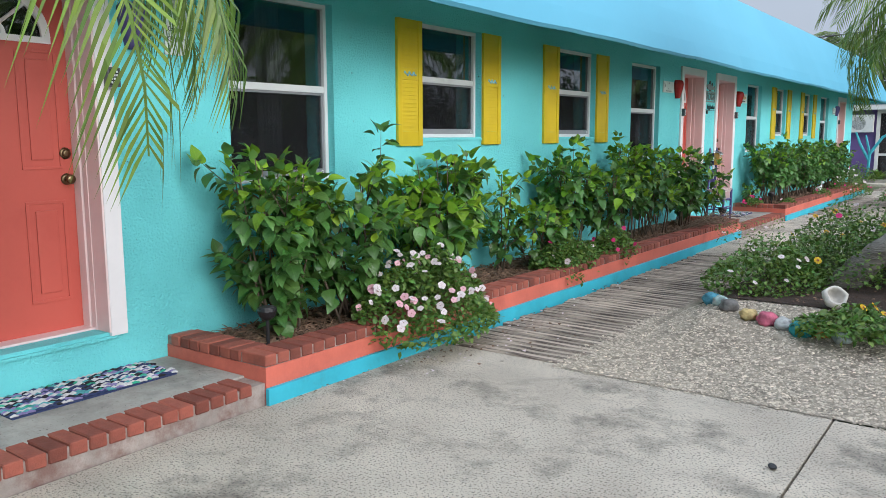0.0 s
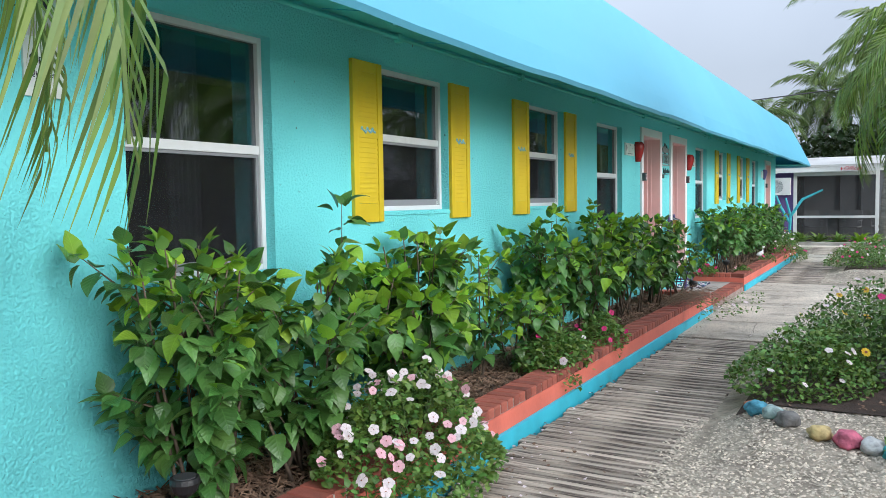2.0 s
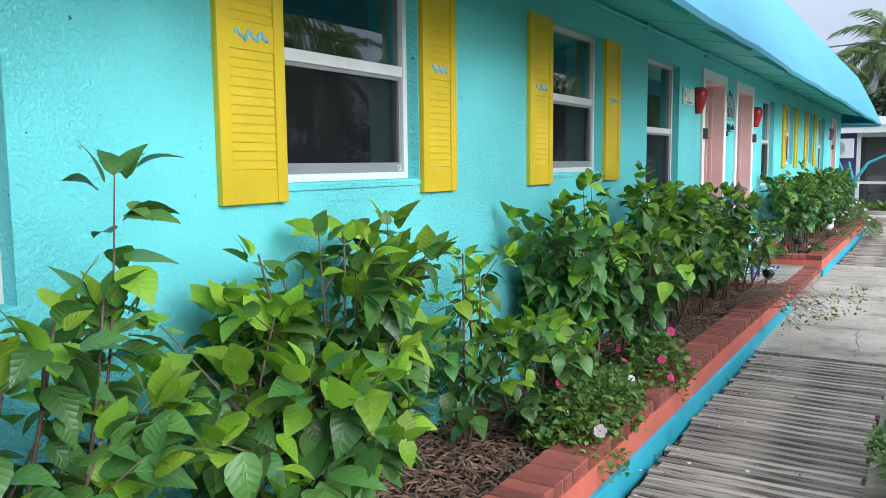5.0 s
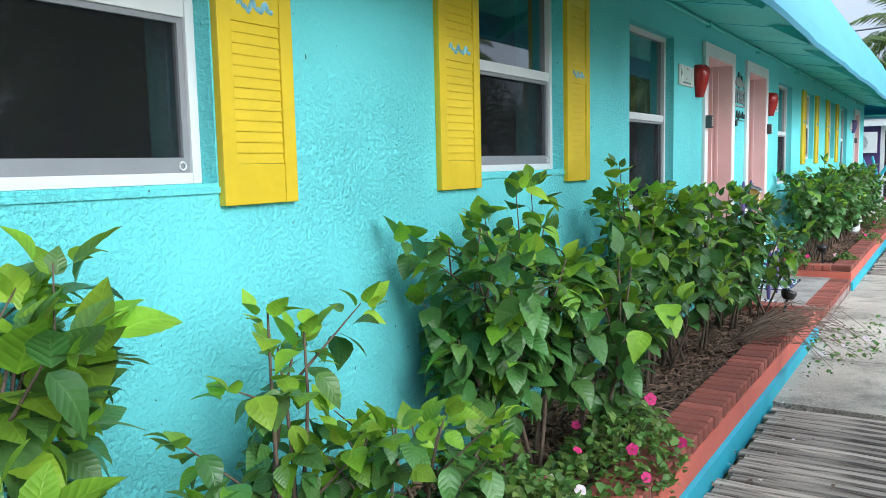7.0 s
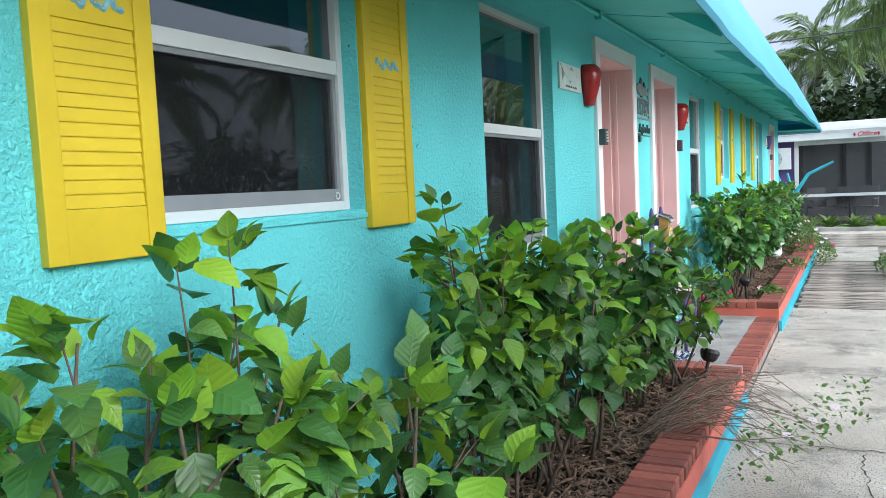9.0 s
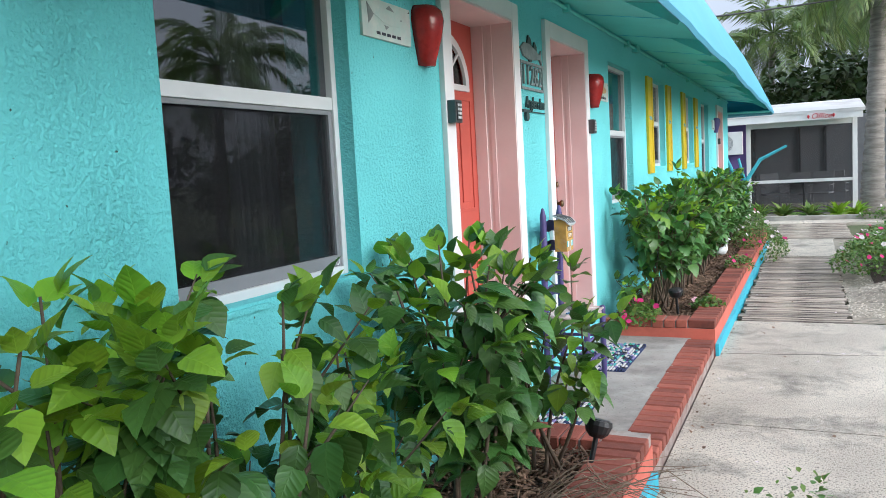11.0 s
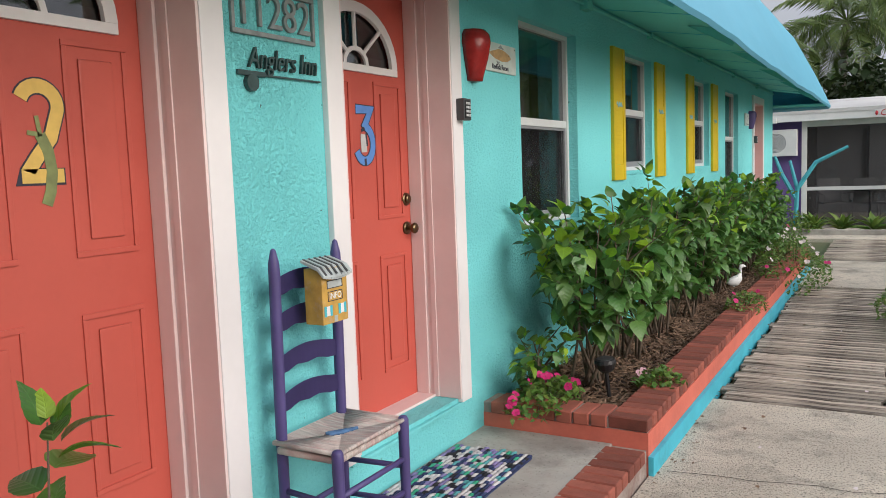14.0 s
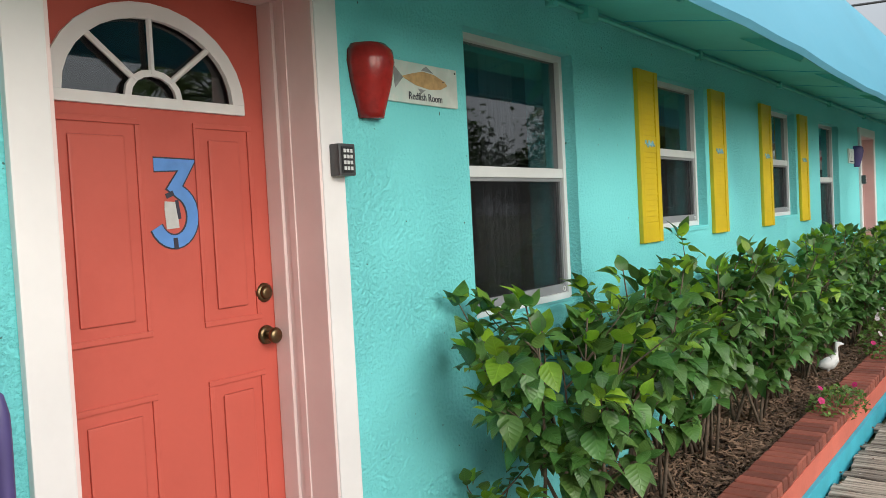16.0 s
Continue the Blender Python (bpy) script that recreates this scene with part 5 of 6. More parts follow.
def text_mesh(s, size, depth, mat, font_shear=0.0):
    cu = bpy.data.curves.new("lettering", "FONT")
    cu.body, cu.size, cu.extrude, cu.shear = s, size, depth, font_shear
    cu.align_x, cu.align_y = "CENTER", "CENTER"
    ob = bpy.data.objects.new("lettering", cu)
    scene.collection.objects.link(ob)
    bpy.context.view_layer.update()
    me = bpy.data.meshes.new_from_object(ob.evaluated_get(bpy.context.evaluated_depsgraph_get()))
    bpy.data.objects.remove(ob)
    me.materials.clear()
    me.materials.append(mat)
    return me


def lettering(s, size, depth, mat, parent, x, y, z, facing="east", shear=0.0, wide=1.0, name="lettering", label=""):
    ob = new(name, text_mesh(s, size, depth, mat, shear))
    ob.parent = parent
    m = pose(x, y, z, 90, 0, 90) if facing == "east" else pose(x, y, z, 90, 0, 0)
    ob.matrix_local = m @ Matrix.Diagonal((wide, 1, 1, 1))
    if label:
        tagged(ob, label)
    return ob


M_SIGNRED = shade("red_sign_paint", (0.55, 0.02, 0.03), 0.5, 0.1, 9, 60, 0.05)
M_NAVY = shade("dark_lettering_paint", (0.03, 0.03, 0.05), 0.6, 0.1, 9, 60, 0.05)
sign = thing("office_sign", "small red script office sign on the white fascia", "sign")
part("board", box(-2.66, -2.0, OY - 0.455, OY - 0.432, 2.36, 2.53, 0.004), M_WHITE, sign)
lettering("Office", 0.19, 0.006, M_SIGNRED, sign, -2.33, OY - 0.46, 2.45, "south", 0.3, 1.0)
for x in (-2.62, -2.05):
    part("ornament", tube([(x, OY - 0.45, 2.40), (x, OY - 0.462, 2.45), (x, OY - 0.45, 2.50)], [0.01, 0.035, 0.01], 8), M_SIGNRED, sign)

M_CHAIRG = shade("grey_woven_plastic", (0.30, 0.30, 0.31), 0.6, 0.1, 20, 80, 0.2)


def patio_chair(x, y, turn):
    c = thing("patio_chair", "grey metal patio chair on the screened porch", "chair", at=(x, y, 0.06), group="porch chairs")
    part("seat", box(-0.26, 0.26, -0.25, 0.25, 0.40, 0.44, 0.015), M_CHAIRG, c)
    bm = bmesh.new()
    prism_into(bm, [(0.22, 0.42), (0.26, 0.42), (0.40, 0.98), (0.36, 0.98)], "x", -0.25, 0.25)
    part("backrest", bm, M_CHAIRG, c)
    for sx in (-0.26, 0.26):
        part("leg", tube([(sx, -0.22, 0), (sx, -0.24, 0.62), (sx, 0.3, 0.64)], 0.014, 6), M_CHAIRG, c)
        part("leg", tube([(sx, 0.3, 0), (sx, 0.24, 0.44)], 0.014, 6), M_CHAIRG, c)
    c.matrix_world = pose(x, y, 0.06, 0, 0, turn)


for x, y, a in ((-3.5, 31.6, 20), (-2.9, 32.2, 190), (-2.35, 31.6, -15), (-1.95, 32.4, 170)):
    patio_chair(x, y, a)
table = thing("patio_table", "dark round table on the porch", "table", at=(-2.75, 31.75, 0.06))
part("tabletop", tube([(0, 0, 0.70), (0, 0, 0.73)], 0.42, 20), M_DARKMETAL, table)
part("leg", tube([(0, 0, 0), (0, 0, 0.70)], 0.03, 8), M_DARKMETAL, table)
# turquoise driftwood by the corner post
M_TURQ = shade("turquoise_wood_paint", (0.06, 0.42, 0.50), 0.6, 0.15, 9, 60, 0.2)
drift = thing("painted_driftwood", "turquoise painted driftwood branches leaning by the porch post", "driftwood", at=(-4.1, 29.4, 0.0))
for pts in (((0, 0, -0.05), (0.05, 0, 0.9), (-0.1, 0, 1.5)), ((0.05, 0, 0.9), (0.4, 0, 1.45), (1.0, 0, 1.75)), ((0.02, 0, 0.7), (-0.25, 0, 1.2), (-0.4, 0, 1.6))):
    part("branch", tube(pts, [0.05, 0.045, 0.03], 7), M_TURQ, drift)
for k, (x, y) in enumerate(((-2.6, 29.2), (-2.0, 29.0), (-1.6, 29.3), (-3.2, 29.4), (-0.6, 29.1), (0.2, 29.4), (-3.7, 29.1))):
    rnd = random.Random(400 + k)
    b = thing("bromeliad", "yellow-green strappy bromeliad before the office", "plant", at=(x, y, 0.0), group="bromeliads before the office")
    pl = []
    for q in range(34):
        a = rnd.uniform(0, 6.283)
        pl.append((SMALL_SHAPES[q % 4], leaf_pose(Vector((0, 0, 0.02)), (math.cos(a), math.sin(a)), rnd.uniform(-75, -15), rnd.uniform(0.3, 0.5), rnd) @ Matrix.Diagonal((0.35, 1, 1, 1))))
    joined("leaves", pl, M_LEAF_YJ if k % 3 else M_HERB, b)
herb("flowering_shrub", -0.2, 28.6, 0.0, 1.4, 0.5, 0.5, 1500, 83, "low green shrub before the office", ((FL_W, 8),), 0.07)
herb("flowering_shrub", -4.4, 28.9, 0.0, 0.8, 0.6, 0.7, 1200, 84, "green shrub by the office corner", (), 0.07)
kerb = solid("stone_edging", box(-5, 2.5, 28.55, 28.7, -0.05, 0.10, 0.02), M_STOOP, "low pale stone edging of the office bed", "edging", kind="structure")

# overhead wire
bm = bmesh.new()
w0, w1 = Vector((-5.0, 24.5, 4.2)), Vector((9, 42, 9.0))
tube_into(bm, [w0.lerp(w1, k / 12) - Vector((0, 0, 0.6 * math.sin(math.pi * k / 12))) for k in range(13)], 0.018, 5)
solid("overhead_wire", bm, M_BLACK, "black overhead cable against the sky", "cable")
bm = tube([(9, 42, -0.07), (9, 42, 9.4)], [0.16, 0.11], 10)
pole = solid("utility_pole", bm, M_BARK, "wooden utility pole beyond the palms", "pole")
part("crossarm", box(8.95, 9.05, 41.2, 42.8, 8.9, 9.05), M_BARK, pole)
bm = tube([(-5.0, 24.5, 3.42), (-5.0, 24.5, 4.25)], 0.03, 8)
solid("service_mast", bm, M_DARKMETAL, "grey service mast on the motel roof", "mast")

# ---- the doorway: chair, letter box, mats, signs ----
M_RUSH = shade("worn_rush_seat", (0.76, 0.68, 0.63), 0.85, 0.25, 14, 190, 0.7, 0.006, stain=(0.56, 0.32, 0.30), stain_at=0.57, stain_scale=5, stretch=(1, 6, 1))
M_RUSHBLUE = shade("blue_rush_centre", (0.10, 0.22, 0.42), 0.85, 0.25, 30, 190, 0.6, 0.006)
chair = thing("ladder_back_chair", "purple painted ladder-back chair with a worn woven rush seat", "chair", at=(-3.965, 13.30, 0.14))
HX, HY, HB = 0.135, 0.205, 0.175
SEAT = 0.455
for sy in (-1, 1):
    bm = tube([(-HX, sy * HB, 0), (-HX, sy * HB, SEAT), (-HX + 0.005, sy * HB, 0.8), (-HX + 0.01, sy * HB, 1.08), (-HX + 0.01, sy * HB, 1.12), (-HX + 0.01, sy * HB, 1.165), (-HX + 0.01, sy * HB, 1.172)],
              [0.018, 0.021, 0.021, 0.021, 0.020, 0.010, 0.003], 12)
    part("post", bm, M_PURPLE, chair, smooth=True)
    bm = tube([(HX, sy * HY, 0), (HX, sy * HY, 0.06), (HX, sy * HY, 0.46), (HX, sy * HY, 0.485), (HX, sy * HY, 0.495), (HX, sy * HY, 0.50)], [0.013, 0.019, 0.021, 0.021, 0.016, 0.004], 12)
    part("leg", bm, M_PURPLE, chair, smooth=True)
    for z in (0.16, 0.30):
        part("rung", tube([(-HX, sy * HB, z), (HX, sy * HY, z)], 0.011, 8), M_PURPLE, chair, smooth=True)
for z, x, q in ((0.20, HX, 1.0), (0.33, HX, 1.0), (0.20, -HX, 0.85)):
    part("rung", tube([(x, -HY * q, z), (x, HY * q, z)], 0.011, 8), M_PURPLE, chair, smooth=True)
for z in (0.58, 0.72, 0.87, 1.0):
    bm = bmesh.new()
    n = 12
    lo, hi = [], []
    for k in range(n + 1):
        u = k / n * 2 - 1
        y = u * HB * 0.97
        x = -HX + 0.008 - 0.018 * (1 - u * u)
        lo.append((x, y, z + 0.012 * (1 - u * u) - 0.004 * math.cos(u * 9)))
        hi.append((x, y, z + 0.062 + 0.022 * math.cos(u * math.pi * 0.5)))
    va, vb = [bm.verts.new(p) for p in lo], [bm.verts.new(p) for p in hi]
    for k in range(n):
        bm.faces.new((va[k], va[k + 1], vb[k + 1], vb[k]))
    bmesh.ops.solidify(bm, geom=list(bm.faces), thickness=0.011)
    part("back_slat", bm, M_PURPLE, chair, smooth=False)
# woven seat: four wedges of cord, dished to the middle
bm = bmesh.new()
K = 14
for side in range(4):
    for k in range(K):
        r0, r1 = k / K, (k + 1) / K
        a, b = [((-1, -1), (1, -1)), ((1, -1), (1, 1)), ((1, 1), (-1, 1)), ((-1, 1), (-1, -1))][side]
        z = SEAT + 0.030 - 0.014 * (1 - r1) ** 0.6
        q = (r0 + r1) / 2
        p0 = (a[0] * q * (HX + 0.012), a[1] * q * (HY + 0.012), z)
        p1 = (b[0] * q * (HX + 0.012), b[1] * q * (HY + 0.012), z)
        tube_into(bm, [p0, p1], 0.0085, 6)
box_into(bm, -HX, HX, -HY, HY, SEAT - 0.012, SEAT + 0.014, 0.01)
seat = part("seat", bm, M_RUSH, chair, "worn pale rush seat with pink and blue stains", smooth=True)
bm = bmesh.new()
for k in range(4):
    tube_into(bm, [(-0.035 + 0.006 * k, -0.05, SEAT + 0.028), (0.035 - 0.006 * k, 0.05 - 0.02 * k, SEAT + 0.028)], 0.008, 6)
part("seat_centre", bm, M_RUSHBLUE, seat, "faded blue centre of the rush seat")

M_MBOX = shade("ochre_tin_paint", (0.62, 0.37, 0.08), 0.6, 0.2, 14, 90, 0.15, 0.002, stain=(0.40, 0.34, 0.30), stain_at=0.66, stain_scale=12)
M_TIN = shade("ribbed_pale_tin", (0.50, 0.55, 0.55), 0.5, 0.2, 14, 90, 0.1, 0.002)
mb = thing("info_letter_box", "ochre tin letter box with striped lid hung on the chair", "letter box", at=(-4.02, 13.315, 1.025))
mb.scale = (0.72, 0.82, 0.86)
part("case", box(-0.05, 0.06, -0.09, 0.09, 0.0, 0.235, 0.004), M_MBOX, mb)
bm = bmesh.new()
for k in range(11):
    y0 = -0.105 + k * 0.0191
    prism_into(bm, [(-0.055, 0.272), (-0.055, 0.262), (0.05, 0.228), (0.085, 0.200 - 0.014 * math.sin(math.pi * (k + 0.5) / 11)), (0.088, 0.210 - 0.014 * math.sin(math.pi * (k + 0.5) / 11)), (0.052, 0.242)], "y", y0, y0 + (0.0191 if k % 2 else 0.0175))
lid = part("lid", bm, M_TIN, mb, "pale lid with grey stripes")
bm = bmesh.new()
for k in range(5):
    y0 = -0.09 + k * 0.038
    prism_into(bm, [(-0.055, 0.275), (0.052, 0.2455), (0.088, 0.2115), (0.088, 0.2095), (0.05, 0.240), (-0.055, 0.270)], "y", y0, y0 + 0.012)
part("lid_stripe", bm, M_DARKMETAL, lid, "grey stripe on the lid")
for z, h, w in ((0.165, 0.034, 0.055), (0.115, 0.042, 0.052)):
    bm = bmesh.new()
    for q in ((-w, w, z + h / 2 - 0.003, z + h / 2), (-w, w, z - h / 2, z - h / 2 + 0.003), (-w, -w + 0.003, z - h / 2, z + h / 2), (w - 0.003, w, z - h / 2, z + h / 2)):
        box_into(bm, 0.06, 0.0625, *q)
    part("label_frame", bm, M_NAVY, mb)
part("label_plate", box(0.06, 0.0612, -0.05, 0.05, 0.15, 0.18), M_TIN, mb)
lettering("INFO", 0.038, 0.001, M_WHITE, mb, 0.063, 0.0, 0.115)
for y in (-0.052, 0.048):
    pw = part("painted_window", box(0.06, 0.0615, y - 0.02, y + 0.02, 0.035, 0.075), M_WHITE, mb)
    for s in (-1, 1):
        part("painted_shutter", box(0.06, 0.0622, y + s * 0.02 - 0.008, y + s * 0.02 + 0.008, 0.033, 0.077), M_BLUE, pw)
part("painted_door", box(0.06, 0.0615, -0.012, 0.012, 0.003, 0.03), M_TIN, mb)


def rag_rug(x0, x1, y0, y1, seed, label):
    """A flat rug of braided rag strips in many colours."""
    rnd = random.Random(seed)
    r = thing("rag_rug", label, "rug", at=(x0, y0, 0.14))
    tones = [RUGS[k] for k in range(len(RUGS))]
    part("backing", box(0, x1 - x0, 0, y1 - y0, 0, 0.008), RUGS[0], r)
    n = int((x1 - x0) / 0.022)
    bms = [bmesh.new() for _ in tones]
    for k in range(n):
        y = 0.0
        while y < (y1 - y0) - 0.01:
            ln = rnd.uniform(0.025, 0.06)
            b = bms[rnd.choices(range(len(tones)), (3, 5, 2, 2, 2, 1))[0]]
            x = 0.011 + k * 0.022
            tube_into(b, [(x - 0.004, y, 0.009), (x + 0.002, y + ln * 0.5, 0.015), (x + 0.004, y + ln, 0.009)], [0.006, 0.0095, 0.006], 5)
            y += ln
    for b, m in zip(bms, tones):
        tagged(part("strip", b, m, r), kind="stuff")
    return r


RUGS = [shade("rag_" + nm, c, 0.95, 0.2, 30, 120, 0.3) for nm, c in (("navy", (0.03, 0.045, 0.12)), ("pale", (0.62, 0.60, 0.60)), ("black", (0.02, 0.02, 0.025)), ("teal", (0.10, 0.36, 0.38)), ("violet", (0.24, 0.20, 0.40)), ("green", (0.05, 0.42, 0.25)))]
rag_rug(-4.16, -3.80, 1.72, 2.66, 1, "flat rag rug in navy, white and teal strips on the stoop")
rag_rug(-4.16, -3.74, 12.28, 12.98, 2, "flat rag rug in navy, white and violet strips before the door")
rag_rug(-4.16, -3.74, 13.70, 14.50, 3, "flat rag rug in navy, white and violet strips by the chair")

# numbers painted on the doors
M_NUM2 = shade("ochre_number_paint", (0.72, 0.48, 0.12), 0.6, 0.1, 20, 60, 0.05)
M_NUM3 = shade("blue_number_paint", (0.10, 0.26, 0.62), 0.6, 0.1, 20, 60, 0.05)
M_FISHG = shade("olive_fish_paint", (0.22, 0.26, 0.10), 0.6, 0.2, 20, 60, 0.05)
M_PALE = shade("pale_grey_paint", (0.50, 0.50, 0.49), 0.6, 0.1, 30, 60, 0.05)
DX = WX - 0.235


def ribbon(bm, pts, w, x0, x1):
    """A flat painted stroke of one width through (y, z) points, mitred at its corners."""
    p = [Vector(q) for q in pts]
    p = [q for k, q in enumerate(p) if k == 0 or (q - p[k - 1]).length > 1e-4]
    left, right = [], []
    for k, q in enumerate(p):
        a = (q - p[k - 1]).normalized() if k else (p[1] - q).normalized()
        b = (p[k + 1] - q).normalized() if k + 1 < len(p) else a
        t = (a + b).normalized() if (a + b).length > 0.2 else a
        n = Vector((-t.y, t.x))
        m = w / 2 / max(0.55, n.dot(Vector((-a.y, a.x))))
        left.append(q + n * m)
        right.append(q - n * m)
    rings = [[bm.verts.new((x, v.x, v.y)) for x, v in ((x0, l2), (x1, l2), (x1, r2), (x0, r2))] for l2, r2 in zip(left, right)]
    for a, b in zip(rings, rings[1:]):
        for k in range(4):
            bm.faces.new((a[k], a[(k + 1) % 4], b[(k + 1) % 4], b[k]))
    bm.faces.new(rings[0])
    bm.faces.new(rings[-1])
    return bm


def arc_pts(cy, cz, ry, rz, a0, a1, n=12):
    return [(cy + ry * math.cos(radians(a0 + (a1 - a0) * k / n)), cz + rz * math.sin(radians(a0 + (a1 - a0) * k / n))) for k in range(n + 1)]


c = 12.52
two = arc_pts(c, 1.795, 0.060, 0.058, 160, -25) + [(c + 0.03, 1.70), (c - 0.02, 1.64), (c - 0.05, 1.60)]
num = thing("door_number", "ochre figure two with a painted fish on the coral door", "door number", at=(0, 0, 0))
part("outline", ribbon(bmesh.new(), two + [(c - 0.055, 1.585), (c + 0.07, 1.585)], 0.052, DX, DX + 0.0016), M_NAVY, num)
part("figure", ribbon(bmesh.new(), two + [(c - 0.05, 1.587), (c + 0.065, 1.587)], 0.042, DX + 0.0016, DX + 0.0026), M_NUM2, num)
part("painted_fish", ribbon(bmesh.new(), [(c - 0.005, 1.71), (c + 0.018, 1.66), (c + 0.026, 1.60), (c + 0.016, 1.54), (c + 0.0, 1.50)], 0.036, DX + 0.0026, DX + 0.0034), M_FISHG, num, "olive painted fish")
bm = ribbon(bmesh.new(), [(c - 0.045, 1.715), (c - 0.008, 1.71)], 0.014, DX + 0.0026, DX + 0.0034)
ribbon(bm, [(c - 0.012, 1.765), (c - 0.004, 1.705)], 0.014, DX + 0.0026, DX + 0.0034)
part("fish_tail", bm, M_FISHG, num)
c = 14.18
three = [(c - 0.065, 1.862), (c + 0.055, 1.862), (c + 0.005, 1.79)] + arc_pts(c - 0.004, 1.70, 0.070, 0.082, 66, -155, 16)
num = thing("door_number", "blue figure three with a painted grey bird on the coral door", "door number", at=(0, 0, 0))
part("outline", ribbon(bmesh.new(), three, 0.050, DX, DX + 0.0016), M_NAVY, num)
part("figure", ribbon(bmesh.new(), three, 0.040, DX + 0.0016, DX + 0.0026), M_NUM3, num)
bm = ribbon(bmesh.new(), [(c - 0.012, 1.745), (c - 0.014, 1.72), (c - 0.010, 1.66)], 0.046, DX + 0.0026, DX + 0.0034)
part("painted_bird", bm, M_PALE, num, "grey painted seabird")
bm = ribbon(bmesh.new(), [(c - 0.018, 1.775), (c - 0.012, 1.76)], 0.03, DX + 0.0026, DX + 0.0036)
ribbon(bm, [(c + 0.008, 1.75), (c + 0.016, 1.69)], 0.012, DX + 0.0034, DX + 0.004)
ribbon(bm, [(c - 0.004, 1.63), (c - 0.002, 1.595)], 0.016, DX + 0.0026, DX + 0.0036)
part("dark_plumage", bm, M_NAVY, num)
c = 1.98
num = thing("door_number", "painted figure with a pink fish tail on the coral door", "door number", at=(0, 0, 0))
part("figure", ribbon(bmesh.new(), [(c - 0.01, 1.86), (c, 1.80), (c + 0.06, 1.80)], 0.03, DX, DX + 0.0026), M_BLUE, num)
part("painted_tail", ribbon(bmesh.new(), [(c, 1.82), (c + 0.005, 1.70), (c + 0.005, 1.655)], 0.03, DX + 0.0026, DX + 0.0036), M_PETAL_P, num)

# the street number plaque and the inn's name between the doors
M_PEWTER = shade("weathered_pewter", (0.34, 0.36, 0.36), 0.5, 0.2, 20, 90, 0.3, 0.002, metal=0.4)
M_VERDI = shade("dark_verdigris_metal", (0.06, 0.10, 0.10), 0.5, 0.2, 20, 90, 0.2, 0.002, metal=0.3)
pq = thing("number_plaque", "grey metal street number plaque topped by a fish", "sign")
bm = bmesh.new()
for q in ((13.085, 13.53, 2.055, 2.072), (13.085, 13.53, 2.215, 2.232), (13.085, 13.10, 2.072, 2.215), (13.515, 13.53, 2.072, 2.215)):
    box_into(bm, WX, WX + 0.014, *q, 0.003)
part("frame", bm, M_PEWTER, pq)
lettering("11282", 0.175, 0.006, M_PEWTER, pq, WX + 0.008, 13.307, 2.143, wide=0.92)
fish = [(13.10, 2.31), (13.17, 2.345), (13.27, 2.345), (13.40, 2.315), (13.47, 2.295), (13.515, 2.33), (13.505, 2.285), (13.515, 2.235), (13.47, 2.265), (13.38, 2.255), (13.25, 2.248), (13.15, 2.262)]
cut = part("fish", prism(fish, "x", WX + 0.002, WX + 0.014), M_PEWTER, pq, "grey metal fish cut-out")
for f2 in ([(13.23, 2.343), (13.26, 2.40), (13.31, 2.38), (13.32, 2.335)], [(13.35, 2.325), (13.38, 2.37), (13.42, 2.345), (13.42, 2.31)], [(13.25, 2.25), (13.27, 2.236), (13.32, 2.24), (13.31, 2.256)]):
    part("fin", prism(f2, "x", WX + 0.002, WX + 0.012), M_VERDI, cut)
nm = thing("inn_name_sign", "dark metal script sign reading Anglers Inn on a fishing rod", "sign")
lettering("Anglers Inn", 0.105, 0.006, M_VERDI, nm, WX + 0.010, 13.34, 1.975, shear=0.25, wide=0.78)
rod = part("rod", box(WX + 0.002, WX + 0.012, 13.10, 13.55, 1.918, 1.924), M_VERDI, nm)
part("rod_grip", box(WX + 0.002, WX + 0.014, 13.10, 13.24, 1.914, 1.932, 0.003), M_VERDI, rod)
part("reel", tube([(WX, 13.165, 1.89), (WX + 0.02, 13.165, 1.89)], 0.03, 14), M_VERDI, rod)


# wall pots, half round, hung by the doors
def wall_pot(y, z, mat, label):
    p = thing("wall_pot", label, "wall pot", at=(WX, y, z), group="wall pots beside the doors")
    bm = bmesh.new()
    prof3 = [(0.0, 0.055), (0.03, 0.062), (0.12, 0.088), (0.20, 0.102), (0.24, 0.097), (0.265, 0.075), (0.27, 0.04)]
    n = 14
    rings = [[bm.verts.new((max(0.001, r * 1.05 * math.sin(math.pi * k / n)), -r * math.cos(math.pi * k / n), z2)) for k in range(n + 1)] for z2, r in prof3]
    for a, b in zip(rings, rings[1:]):
        for k in range(n):
            bm.faces.new((a[k], a[k + 1], b[k + 1], b[k]))
    bm.faces.new(rings[0])
    bm.faces.new(rings[-1])
    for a, b in zip(rings, rings[1:]):
        bm.faces.new((a[0], b[0], b[-1], a[-1]))
    part("body", bm, mat, p, smooth=True)
    return p


wall_pot(11.74, 2.06, M_RED, "glossy red half-round wall pot beside the door")
wall_pot(14.86, 2.025, M_RED, "glossy red half-round wall pot beside the fish sign")
wall_pot(2.75, 2.02, M_PURPLE, "purple half-round wall pot beside the door")
wall_pot(24.0, 2.02, M_PURPLE, "purple half-round wall pot beside the far door")

# room signs
M_BOARDW = shade("whitewashed_sign_board", (0.66, 0.70, 0.66), 0.7, 0.12, 12, 60, 0.15, 0.002, stain=(0.48, 0.62, 0.58), stain_at=0.56, stain_scale=9)
M_OCHREFISH = shade("ochre_fish_paint", (0.58, 0.36, 0.16), 0.6, 0.2, 30, 60, 0.05)


